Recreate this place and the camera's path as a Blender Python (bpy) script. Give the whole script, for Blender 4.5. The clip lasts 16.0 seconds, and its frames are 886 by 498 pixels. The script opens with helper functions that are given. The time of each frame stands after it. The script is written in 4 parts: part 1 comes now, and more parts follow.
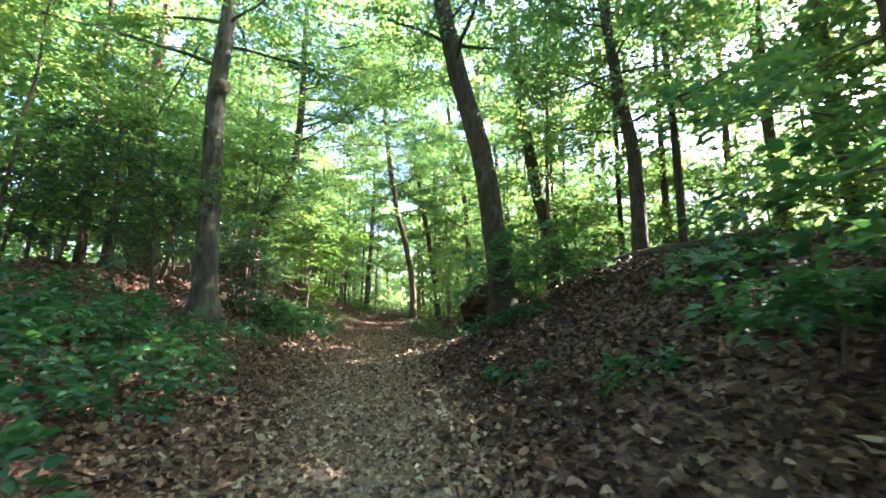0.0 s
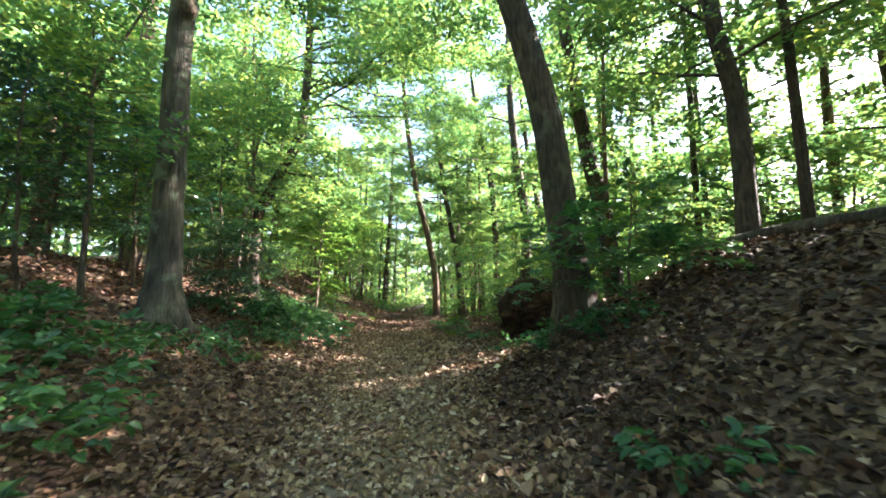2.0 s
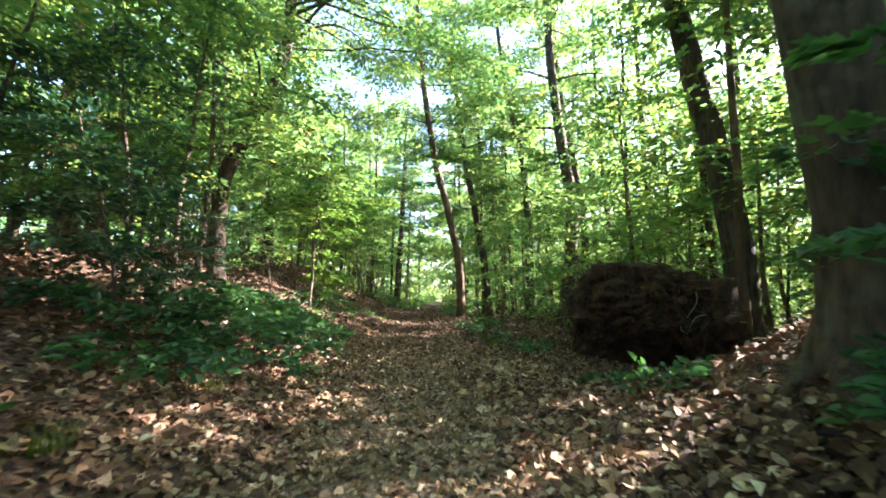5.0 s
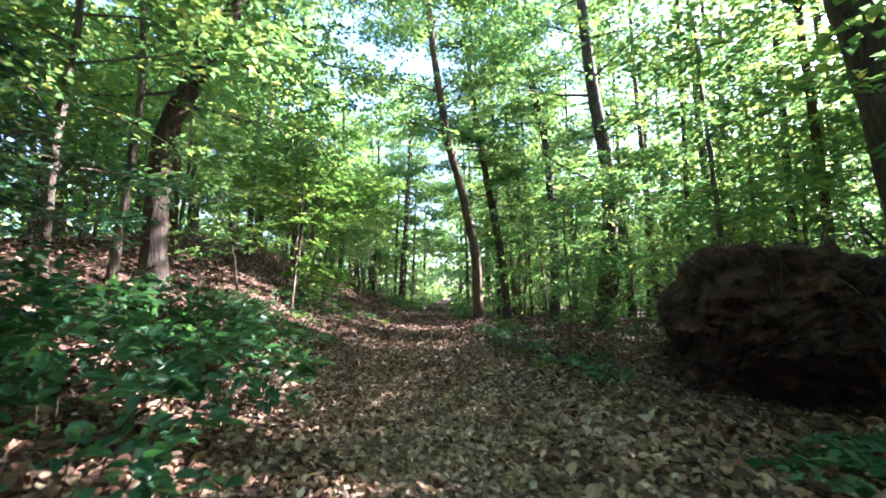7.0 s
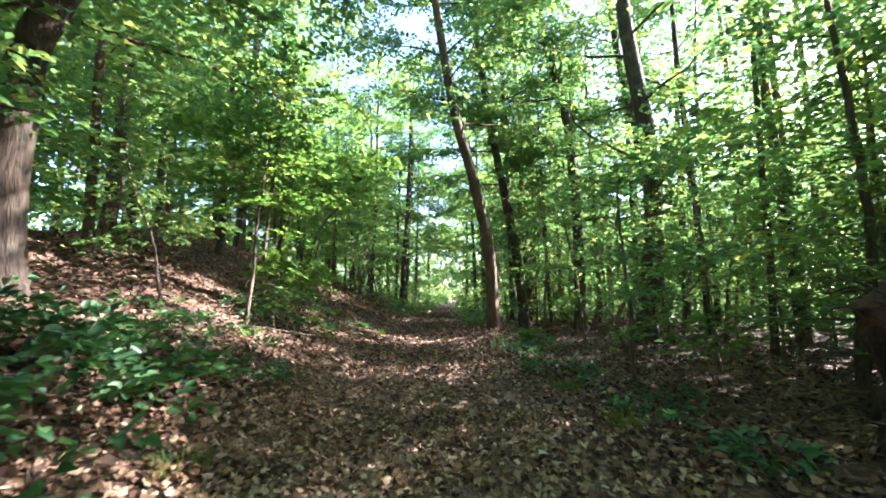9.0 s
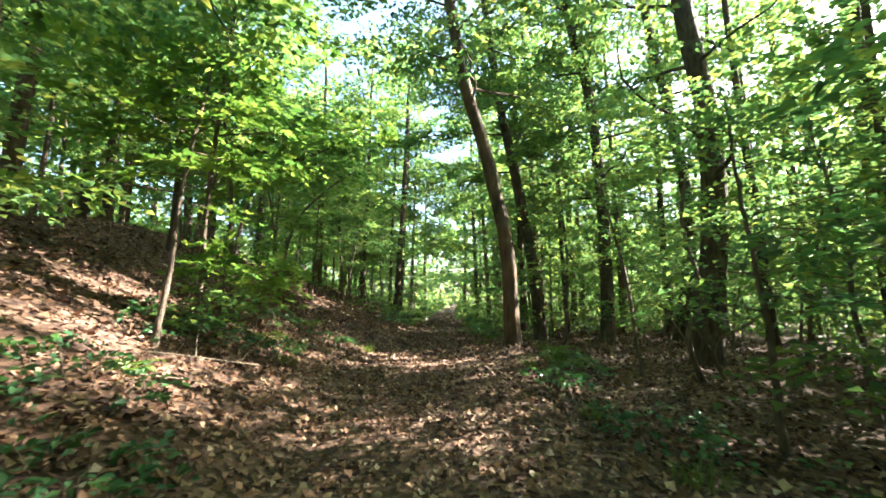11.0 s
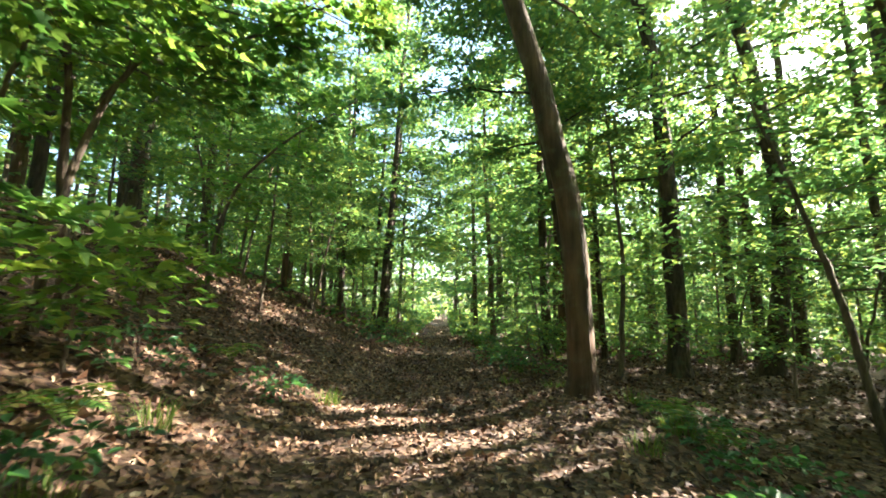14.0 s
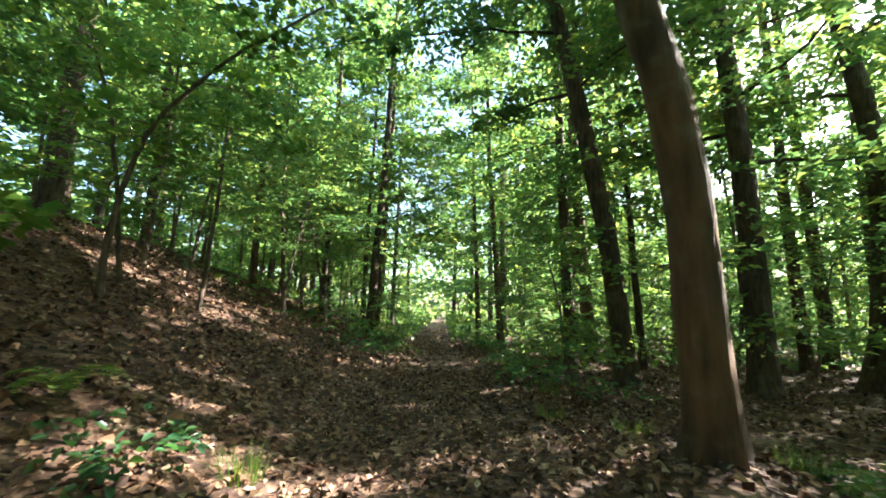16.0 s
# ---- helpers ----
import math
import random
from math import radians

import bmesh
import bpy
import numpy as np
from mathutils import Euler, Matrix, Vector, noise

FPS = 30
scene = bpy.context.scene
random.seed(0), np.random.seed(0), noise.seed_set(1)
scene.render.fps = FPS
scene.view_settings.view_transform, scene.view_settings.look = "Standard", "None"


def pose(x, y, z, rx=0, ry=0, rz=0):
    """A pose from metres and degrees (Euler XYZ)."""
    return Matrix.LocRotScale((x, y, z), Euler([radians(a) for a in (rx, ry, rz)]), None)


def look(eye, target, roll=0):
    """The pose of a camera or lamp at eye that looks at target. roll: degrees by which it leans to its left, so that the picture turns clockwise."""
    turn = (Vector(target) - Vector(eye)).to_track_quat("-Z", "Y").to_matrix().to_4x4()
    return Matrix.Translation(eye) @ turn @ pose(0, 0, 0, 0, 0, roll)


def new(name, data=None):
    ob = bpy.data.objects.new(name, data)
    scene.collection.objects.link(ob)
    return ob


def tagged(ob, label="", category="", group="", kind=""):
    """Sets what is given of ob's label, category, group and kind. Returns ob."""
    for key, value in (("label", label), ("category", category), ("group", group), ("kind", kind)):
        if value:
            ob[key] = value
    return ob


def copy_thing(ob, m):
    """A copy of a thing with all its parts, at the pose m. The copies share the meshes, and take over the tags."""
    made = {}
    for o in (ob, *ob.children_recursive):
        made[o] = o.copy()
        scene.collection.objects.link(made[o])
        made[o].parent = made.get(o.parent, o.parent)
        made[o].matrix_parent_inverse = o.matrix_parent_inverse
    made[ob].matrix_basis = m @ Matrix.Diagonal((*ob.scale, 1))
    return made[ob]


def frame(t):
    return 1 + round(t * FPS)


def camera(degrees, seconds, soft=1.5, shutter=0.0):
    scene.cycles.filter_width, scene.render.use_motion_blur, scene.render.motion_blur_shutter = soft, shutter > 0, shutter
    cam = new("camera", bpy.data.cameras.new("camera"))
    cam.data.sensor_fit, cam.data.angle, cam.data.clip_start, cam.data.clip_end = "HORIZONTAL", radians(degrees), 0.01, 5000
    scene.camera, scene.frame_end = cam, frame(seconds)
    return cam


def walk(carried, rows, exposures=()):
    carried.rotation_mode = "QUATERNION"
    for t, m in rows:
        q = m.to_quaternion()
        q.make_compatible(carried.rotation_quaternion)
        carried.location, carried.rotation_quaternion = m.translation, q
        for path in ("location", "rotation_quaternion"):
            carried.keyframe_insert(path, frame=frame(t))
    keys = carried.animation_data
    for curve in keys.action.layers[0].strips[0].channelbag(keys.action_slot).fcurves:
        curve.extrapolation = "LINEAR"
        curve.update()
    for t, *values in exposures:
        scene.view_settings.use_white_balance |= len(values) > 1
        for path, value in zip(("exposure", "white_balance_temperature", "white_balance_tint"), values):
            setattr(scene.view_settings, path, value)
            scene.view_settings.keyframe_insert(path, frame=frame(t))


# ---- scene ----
cam = camera(95.0, 16.0, 1.7, 0.35)
PATH = [
    (0, (0.012, 0.022, 1.563), (0.012, 2.006, 1.81), -0.2),
    (0.5, (-0.137, 0.829, 1.577), (-0.159, 2.815, 1.811), -0.2),
    (1, (-0.34, 1.612, 1.56), (-0.39, 3.598, 1.787), -0.1),
    (1.5, (-0.434, 2.363, 1.547), (-0.5, 4.349, 1.776), -0.3),
    (2, (-0.565, 3.192, 1.578), (-0.651, 5.178, 1.806), -0.1),
    (2.5, (-0.693, 3.961, 1.591), (-0.782, 5.946, 1.822), 0.0),
    (3, (-0.939, 4.685, 1.547), (-1.023, 6.669, 1.779), 0.3),
    (3.5, (-1.069, 5.395, 1.552), (-1.162, 7.38, 1.779), 0.6),
    (4, (-1.246, 6.189, 1.51), (-1.36, 8.173, 1.735), 0.5),
    (6.5, (-1.961, 10.555, 1.43), (-2.118, 12.538, 1.636), -0.4),
    (7, (-2.173, 11.275, 1.463), (-2.336, 13.257, 1.67), -0.2),
    (7.5, (-2.269, 12.002, 1.502), (-2.431, 13.984, 1.709), -0.4),
    (8, (-2.401, 12.777, 1.505), (-2.564, 14.759, 1.717), -0.7),
    (8.5, (-2.45, 13.58, 1.501), (-2.62, 15.561, 1.717), -0.6),
    (9, (-2.516, 14.431, 1.529), (-2.7, 16.411, 1.745), -0.5),
    (9.5, (-2.542, 15.249, 1.542), (-2.724, 17.228, 1.77), -0.5),
    (10, (-2.672, 15.997, 1.537), (-2.852, 17.975, 1.769), -0.5),
    (12.5, (-3.764, 19.818, 1.656), (-3.877, 21.797, 1.919), 0.4),
    (13, (-3.887, 20.649, 1.649), (-3.991, 22.627, 1.921), 0.7),
    (13.5, (-3.96, 21.481, 1.627), (-4.056, 23.459, 1.905), 0.9),
    (14, (-4.085, 22.287, 1.602), (-4.176, 24.264, 1.892), 0.9),
    (14.5, (-4.124, 23.083, 1.584), (-4.209, 25.06, 1.876), 0.8),
    (15, (-4.221, 23.882, 1.539), (-4.302, 25.858, 1.835), 0.7),
    (15.5, (-4.284, 24.597, 1.515), (-4.356, 26.573, 1.817), 0.6),
    (16, (-4.361, 25.333, 1.499), (-4.433, 27.308, 1.803), 0.6),
]
EXPOSURES = [(0.0, 3.85, 5400, 19), (4.0, 3.7, 5800, 14), (7.0, 3.62, 5100, 22), (10.0, 3.42, 5500, 12), (12.5, 3.5, 6100, 6), (16.0, 3.3, 5700, 8)]
walk(cam, [(t, look(eye, target, roll)) for t, eye, target, roll in PATH], EXPOSURES)

SUN_DIR = Vector((0.80, 0.36, 0.54)).normalized()      # towards the sun

# ---- world, sun ----
world = bpy.data.worlds.new("sky")
world.use_nodes = True
scene.world = world
wn, wl = world.node_tree.nodes, world.node_tree.links
sky = wn.new("ShaderNodeTexSky")
sky.sky_type, sky.sun_disc = "NISHITA", False
sky.sun_elevation = math.asin(SUN_DIR.z)
sky.sun_rotation = math.atan2(SUN_DIR.x, SUN_DIR.y)
sky.dust_density, sky.air_density, sky.ozone_density = 3.0, 1.2, 1.2
wn["Background"].inputs["Strength"].default_value = 0.075
wl.new(sky.outputs["Color"], wn["Background"].inputs["Color"])

sun_data = bpy.data.lights.new("sun", "SUN")
sun_data.energy, sun_data.angle, sun_data.color = 5.0, radians(0.6), (1.0, 0.86, 0.68)
sun = new("sun", sun_data)
sun.matrix_world = look(SUN_DIR * 80, (0, 0, 0))

# ---- materials ----


def material(name, rough=0.8):
    m = bpy.data.materials.new(name)
    m.use_nodes = True
    n = m.node_tree.nodes
    n["Principled BSDF"].inputs["Roughness"].default_value = rough
    return m, n, m.node_tree.links, n["Principled BSDF"]


def ramp(n, stops):
    r = n.new("ShaderNodeValToRGB")
    e = r.color_ramp.elements
    e[0].position, e[0].color = stops[0][0], (*stops[0][1], 1)
    e[1].position, e[1].color = stops[-1][0], (*stops[-1][1], 1)
    for p, c in stops[1:-1]:
        x = e.new(p)
        x.color = (*c, 1)
    return r


def noise_tex(n, l, scale, detail=4.0, coords=None, stretch=None):
    t = n.new("ShaderNodeTexNoise")
    t.inputs["Scale"].default_value, t.inputs["Detail"].default_value = scale, detail
    g = n.new("ShaderNodeNewGeometry")
    if stretch:
        m = n.new("ShaderNodeMapping")
        m.inputs["Scale"].default_value = stretch
        l.new(g.outputs["Position"], m.inputs["Vector"])
        l.new(m.outputs["Vector"], t.inputs["Vector"])
    else:
        l.new(g.outputs["Position"], t.inputs["Vector"])
    return t


def mix(n, l, fac, a, b, mode="MIX"):
    m = n.new("ShaderNodeMix")
    m.data_type, m.blend_type = "RGBA", mode
    for sock, v in ((m.inputs["Factor"], fac), (m.inputs["A"], a), (m.inputs["B"], b)):
        if isinstance(v, (int, float)):
            sock.default_value = v
        elif isinstance(v, tuple):
            sock.default_value = (*v, 1)
        else:
            l.new(v, sock)
    return m.outputs["Result"]


def bump(n, l, height_out, strength, distance, bsdf):
    b = n.new("ShaderNodeBump")
    b.inputs["Strength"].default_value, b.inputs["Distance"].default_value = strength, distance
    l.new(height_out, b.inputs["Height"])
    l.new(b.outputs["Normal"], bsdf.inputs["Normal"])


def leaf_material(name, stops, gloss=0.45, through_light=0.5, glow=(1.25, 1.3, 0.5), sheen=0.35):
    """Living leaf: a glossy face over a thin blade that lets light through, each leaf a little different."""
    m, n, l, b = material(name, gloss)
    g = n.new("ShaderNodeNewGeometry")
    r = ramp(n, stops)
    l.new(g.outputs["Random Per Island"], r.inputs["Fac"])
    t = noise_tex(n, l, 0.35, 2.0)
    tone = ramp(n, [(0.35, (0.75, 0.85, 0.8)), (0.65, (1.25, 1.12, 0.9))])
    l.new(t.outputs["Fac"], tone.inputs["Fac"])
    col = mix(n, l, 1.0, r.outputs["Color"], tone.outputs["Color"], "MULTIPLY")
    l.new(col, b.inputs["Base Color"])
    b.inputs["Specular IOR Level"].default_value = sheen
    tr = n.new("ShaderNodeBsdfTranslucent")
    l.new(mix(n, l, 1.0, col, glow, "MULTIPLY"), tr.inputs["Color"])
    mx = n.new("ShaderNodeMixShader")
    mx.inputs["Fac"].default_value = through_light
    l.new(b.outputs["BSDF"], mx.inputs[1])
    l.new(tr.outputs["BSDF"], mx.inputs[2])
    l.new(mx.outputs["Shader"], n["Material Output"].inputs["Surface"])
    return m


MAT_LEAF = leaf_material("broad_leaf", [(0.0, (0.055, 0.118, 0.058)), (0.45, (0.082, 0.155, 0.064)), (0.8, (0.120, 0.190, 0.055)), (1.0, (0.20, 0.225, 0.060))], 0.45, 0.58, (2.5, 2.4, 1.9))
MAT_MAPLE = leaf_material("maple_leaf", [(0.0, (0.055, 0.125, 0.040)), (0.5, (0.085, 0.165, 0.045)), (1.0, (0.15, 0.21, 0.055))], 0.45, 0.6, (2.2, 2.1, 1.3))
MAT_HERB = leaf_material("herb_leaf", [(0.0, (0.042, 0.118, 0.062)), (0.6, (0.065, 0.160, 0.082)), (1.0, (0.105, 0.20, 0.085))], 0.34, 0.4, (1.4, 1.5, 0.7), 0.6)
MAT_HOLLY = leaf_material("dark_glossy_leaf", [(0.0, (0.030, 0.092, 0.062)), (0.6, (0.048, 0.125, 0.080)), (1.0, (0.070, 0.16, 0.085))], 0.28, 0.2, sheen=0.65)
MAT_GRASS = leaf_material("grass_blade", [(0.0, (0.07, 0.15, 0.03)), (0.7, (0.13, 0.21, 0.045)), (1.0, (0.3, 0.28, 0.11))], 0.5, 0.4)


def dead_leaf_material(name, stops):
    m, n, l, b = material(name, 0.75)
    g = n.new("ShaderNodeNewGeometry")
    r = ramp(n, stops)
    l.new(g.outputs["Random Per Island"], r.inputs["Fac"])
    t = noise_tex(n, l, 45.0, 3.0)
    tone = ramp(n, [(0.3, (0.7, 0.66, 0.62)), (0.7, (1.15, 1.12, 1.08))])
    l.new(t.outputs["Fac"], tone.inputs["Fac"])
    l.new(mix(n, l, 1.0, r.outputs["Color"], tone.outputs["Color"], "MULTIPLY"), b.inputs["Base Color"])
    bump(n, l, t.outputs["Fac"], 0.4, 0.01, b)
    return m


MAT_DEAD = dead_leaf_material("dead_leaf", [(0.0, (0.055, 0.027, 0.016)), (0.32, (0.155, 0.080, 0.047)), (0.62, (0.285, 0.160, 0.097)), (0.85, (0.37, 0.225, 0.138)), (0.95, (0.46, 0.33, 0.22)), (1.0, (0.56, 0.45, 0.34))])
MAT_TRODDEN = dead_leaf_material("trodden_bleached_leaf", [(0.0, (0.12, 0.068, 0.040)), (0.35, (0.30, 0.190, 0.115)), (0.7, (0.48, 0.335, 0.215)), (0.94, (0.60, 0.47, 0.33)), (1.0, (0.68, 0.58, 0.44))])
# brown oak leaves, their colour lowered to stand in for shade
MAT_SHADE_TONED = dead_leaf_material("shade_toned_oak_leaf", [(0.0, (0.022, 0.010, 0.006)), (0.4, (0.062, 0.028, 0.014)), (0.75, (0.125, 0.062, 0.032)), (0.9, (0.25, 0.155, 0.098)), (1.0, (0.42, 0.31, 0.22))])


def bark_material(name, dark, pale, scale=9.0, lichen=0.0):
    m, n, l, b = material(name, 0.88)
    t = noise_tex(n, l, scale, 6.0, stretch=(1.0, 1.0, 0.22))
    t2 = noise_tex(n, l, 1.3, 3.0)
    r = ramp(n, [(0.32, dark), (0.68, pale)])
    l.new(t.outputs["Fac"], r.inputs["Fac"])
    big = ramp(n, [(0.35, (0.72, 0.74, 0.76)), (0.68, (1.22, 1.16, 1.08))])
    l.new(t2.outputs["Fac"], big.inputs["Fac"])
    col = mix(n, l, 1.0, r.outputs["Color"], big.outputs["Color"], "MULTIPLY")
    if lichen:
        t3 = noise_tex(n, l, 3.2, 5.0)
        k = ramp(n, [(0.55, (0, 0, 0)), (0.68, (lichen, lichen, lichen))])
        l.new(t3.outputs["Fac"], k.inputs["Fac"])
        col = mix(n, l, k.outputs["Color"], col, (0.20, 0.23, 0.15))
    l.new(col, b.inputs["Base Color"])
    grain = noise_tex(n, l, scale * 4.0, 5.0, stretch=(1.0, 1.0, 0.12))
    both = n.new("ShaderNodeMath")
    both.operation = "ADD"
    l.new(t.outputs["Fac"], both.inputs[0])
    l.new(grain.outputs["Fac"], both.inputs[1])
    bump(n, l, both.outputs["Value"], 1.0, 0.035, b)
    return m


MAT_BARK = bark_material("furrowed_bark", (0.028, 0.019, 0.014), (0.115, 0.080, 0.058), 14.0, 0.28)
MAT_SMOOTH = bark_material("smooth_grey_bark", (0.050, 0.030, 0.018), (0.160, 0.098, 0.060), 7.0, 0.25)
MAT_GREY = bark_material("grey_lichened_bark", (0.030, 0.025, 0.020), (0.135, 0.113, 0.090), 8.0, 0.7)
MAT_TWIG = bark_material("twig_bark", (0.07, 0.05, 0.035), (0.2, 0.15, 0.11), 20.0)
MAT_DRY = bark_material("dry_bleached_wood", (0.22, 0.18, 0.14), (0.45, 0.38, 0.3), 18.0)


def soil_material():
    m, n, l, b = material("root_plate_soil", 0.95)
    t = noise_tex(n, l, 5.0, 8.0)
    r = ramp(n, [(0.3, (0.018, 0.008, 0.005)), (0.55, (0.065, 0.028, 0.015)), (0.75, (0.14, 0.062, 0.034))])
    l.new(t.outputs["Fac"], r.inputs["Fac"])
    l.new(r.outputs["Color"], b.inputs["Base Color"])
    t2 = noise_tex(n, l, 22.0, 6.0)
    bump(n, l, t2.outputs["Fac"], 1.0, 0.06, b)
    return m


MAT_SOIL = soil_material()


def ground_material():
    """Forest soil with pressed leaves, paler and greyer on the trodden trail."""
    m, n, l, b = material("forest_ground", 0.92)
    v = n.new("ShaderNodeTexVoronoi")
    v.inputs["Scale"].default_value = 13.0
    g = n.new("ShaderNodeNewGeometry")
    warp = noise_tex(n, l, 6.0, 3.0)
    add = n.new("ShaderNodeVectorMath")
    sc = n.new("ShaderNodeVectorMath")
    sc.operation = "SCALE"
    sc.inputs["Scale"].default_value = 0.12
    l.new(warp.outputs["Color"], sc.inputs[0])
    l.new(g.outputs["Position"], add.inputs[0])
    l.new(sc.outputs["Vector"], add.inputs[1])
    l.new(add.outputs["Vector"], v.inputs["Vector"])
    sep = n.new("ShaderNodeSeparateColor")
    l.new(v.outputs["Color"], sep.inputs["Color"])
    leaf = ramp(n, [(0.0, (0.028, 0.015, 0.010)), (0.4, (0.072, 0.038, 0.024)), (0.8, (0.145, 0.084, 0.052)), (1.0, (0.23, 0.15, 0.10))])
    l.new(sep.outputs["Red"], leaf.inputs["Fac"])
    fine = noise_tex(n, l, 60.0, 5.0)
    dirt = ramp(n, [(0.3, (0.14, 0.100, 0.068)), (0.7, (0.31, 0.235, 0.165))])
    l.new(fine.outputs["Fac"], dirt.inputs["Fac"])
    a = n.new("ShaderNodeAttribute")
    a.attribute_name = "trail"
    patch = noise_tex(n, l, 2.2, 4.0)
    mul = n.new("ShaderNodeMath")
    mul.operation = "MULTIPLY"
    l.new(a.outputs["Fac"], mul.inputs[0])
    l.new(patch.outputs["Fac"], mul.inputs[1])
    k = ramp(n, [(0.2, (0, 0, 0)), (0.6, (1, 1, 1))])
    l.new(mul.outputs["Value"], k.inputs["Fac"])
    l.new(mix(n, l, k.outputs["Color"], leaf.outputs["Color"], dirt.outputs["Color"]), b.inputs["Base Color"])
    bump(n, l, v.outputs["Distance"], 0.6, 0.04, b)
    return m


MAT_GROUND = ground_material()

# ---- shape helpers ----


class Geo:
    """Collects vertices and quads."""

    def __init__(self):
        self.v, self.f, self.n = [], [], 0

    def add(self, v, f):
        self.v.append(np.asarray(v, float).reshape(-1, 3))
        self.f.append(np.asarray(f, int).reshape(-1, 4) + self.n)
        self.n += len(self.v[-1])
        return self

    def mesh(self, name, mat, smooth=True):
        v, f = np.concatenate(self.v), np.concatenate(self.f)
        me = bpy.data.meshes.new(name)
        me.vertices.add(len(v))
        me.vertices.foreach_set("co", v.astype(np.float32).ravel())
        me.loops.add(4 * len(f))
        me.loops.foreach_set("vertex_index", f.astype(np.int32).ravel())
        me.polygons.add(len(f))
        me.polygons.foreach_set("loop_start", np.arange(0, 4 * len(f), 4, dtype=np.int32))
        me.polygons.foreach_set("use_smooth", np.full(len(f), smooth))
        me.materials.append(mat)
        me.update(calc_edges=True)
        return me


def part(name, geo, mat, parent=None, label="", smooth=True):
    ob = new(name, geo.mesh(name, mat, smooth) if isinstance(geo, Geo) else geo)
    ob.parent = parent
    return tagged(ob, label) if label else ob


def curve_points(pts, steps):
    """A smooth line through the points."""
    p = np.asarray(pts, float)
    if len(p) == 2:
        s = np.linspace(0, 1, steps)[:, None]
        return p[0] * (1 - s) + p[1] * s
    q = np.vstack([2 * p[0] - p[1], p, 2 * p[-1] - p[-2]])
    out = []
    for u in np.linspace(0, len(p) - 1, steps):
        i = min(int(u), len(p) - 2)
        t = u - i
        a, b, c, d = q[i : i + 4]
        out.append(0.5 * (2 * b + (c - a) * t + (2 * a - 5 * b + 4 * c - d) * t**2 + (3 * b - a - 3 * c + d) * t**3))
    return np.array(out)


def tube(line, radii, sides=8, rough=0.0, rng=None):
    """Rings round a line, closed at the tip."""
    line = np.asarray(line, float)
    k = len(line)
    tang = np.gradient(line, axis=0)
    tang /= np.linalg.norm(tang, axis=1)[:, None] + 1e-9
    ref = np.where(np.abs(tang[:, 2:]) > 0.8, [[1.0, 0, 0]], [[0, 0, 1.0]])
    a = np.cross(tang, ref)
    a /= np.linalg.norm(a, axis=1)[:, None]
    b = np.cross(tang, a)
    ang = np.linspace(0, 2 * np.pi, sides, endpoint=False)
    r = np.asarray(radii, float)[:, None] * np.ones(sides)
    if rough and rng is not None:
        lobes = sum(np.sin(ang * m + rng.uniform(0, 6.3)) * rng.uniform(0.3, 1) / m for m in (2, 3, 5))
        r = r * (1 + rough * lobes + rough * 0.5 * rng.standard_normal((k, sides)))
    v = line[:, None] + r[..., None] * (np.cos(ang)[None, :, None] * a[:, None] + np.sin(ang)[None, :, None] * b[:, None])
    i, j = np.meshgrid(np.arange(k - 1), np.arange(sides), indexing="ij")
    j2 = (j + 1) % sides
    f = np.stack([i * sides + j, i * sides + j2, (i + 1) * sides + j2, (i + 1) * sides + j], -1).reshape(-1, 4)
    return v.reshape(-1, 3), f


def unit(v):
    return v / (np.linalg.norm(v, axis=-1, keepdims=True) + 1e-9)


def leaves(geo, pos, along, normal, size, width=0.55, fine=False, fold=0.18, rng=None):
    """One blade for each place: a folded kite, a longer six-cornered blade where it is seen near, or a three-lobed maple leaf."""
    along = unit(along - (along * normal).sum(-1, keepdims=True) * normal)
    side = np.cross(normal, along)
    s = size[:, None]
    w = s * width
    up = normal * s * (np.asarray(fold).reshape(-1, 1) if np.ndim(fold) else fold)
    n = len(pos)
    if fine == "lobed":
        at = lambda a, b, c: pos + along * s * a + side * w * b + up * c
        p = [pos, at(0.08, 0.45, 0.5), at(0.58, 0.72, 0.9), at(0.50, 0.27, 0.6), at(1.0, 0.0, -0.6), at(0.50, -0.27, 0.6), at(0.58, -0.72, 0.9), at(0.08, -0.45, 0.5)]
        f = np.array([[0, 1, 2, 3], [0, 3, 4, 5], [0, 5, 6, 7]])
    elif fine:
        p = [pos, pos + along * s * 0.28 + side * w * 0.46 + up, pos + along * s * 0.66 + side * w * 0.40 + up * 0.7, pos + along * s - up * 0.6,
             pos + along * s * 0.66 - side * w * 0.40 + up * 0.7, pos + along * s * 0.28 - side * w * 0.46 + up]
        f = np.array([[0, 1, 2, 3], [0, 3, 4, 5]])
    else:
        p = [pos, pos + along * s * 0.45 + side * w * 0.5 + up, pos + along * s - up * 0.5, pos + along * s * 0.45 - side * w * 0.5 + up]
        f = np.array([[0, 1, 2, 3]])
    v = np.stack(p, 1)
    k = v.shape[1]
    geo.add(v.reshape(-1, 3), (np.arange(n)[:, None, None] * k + f).reshape(-1, 4))


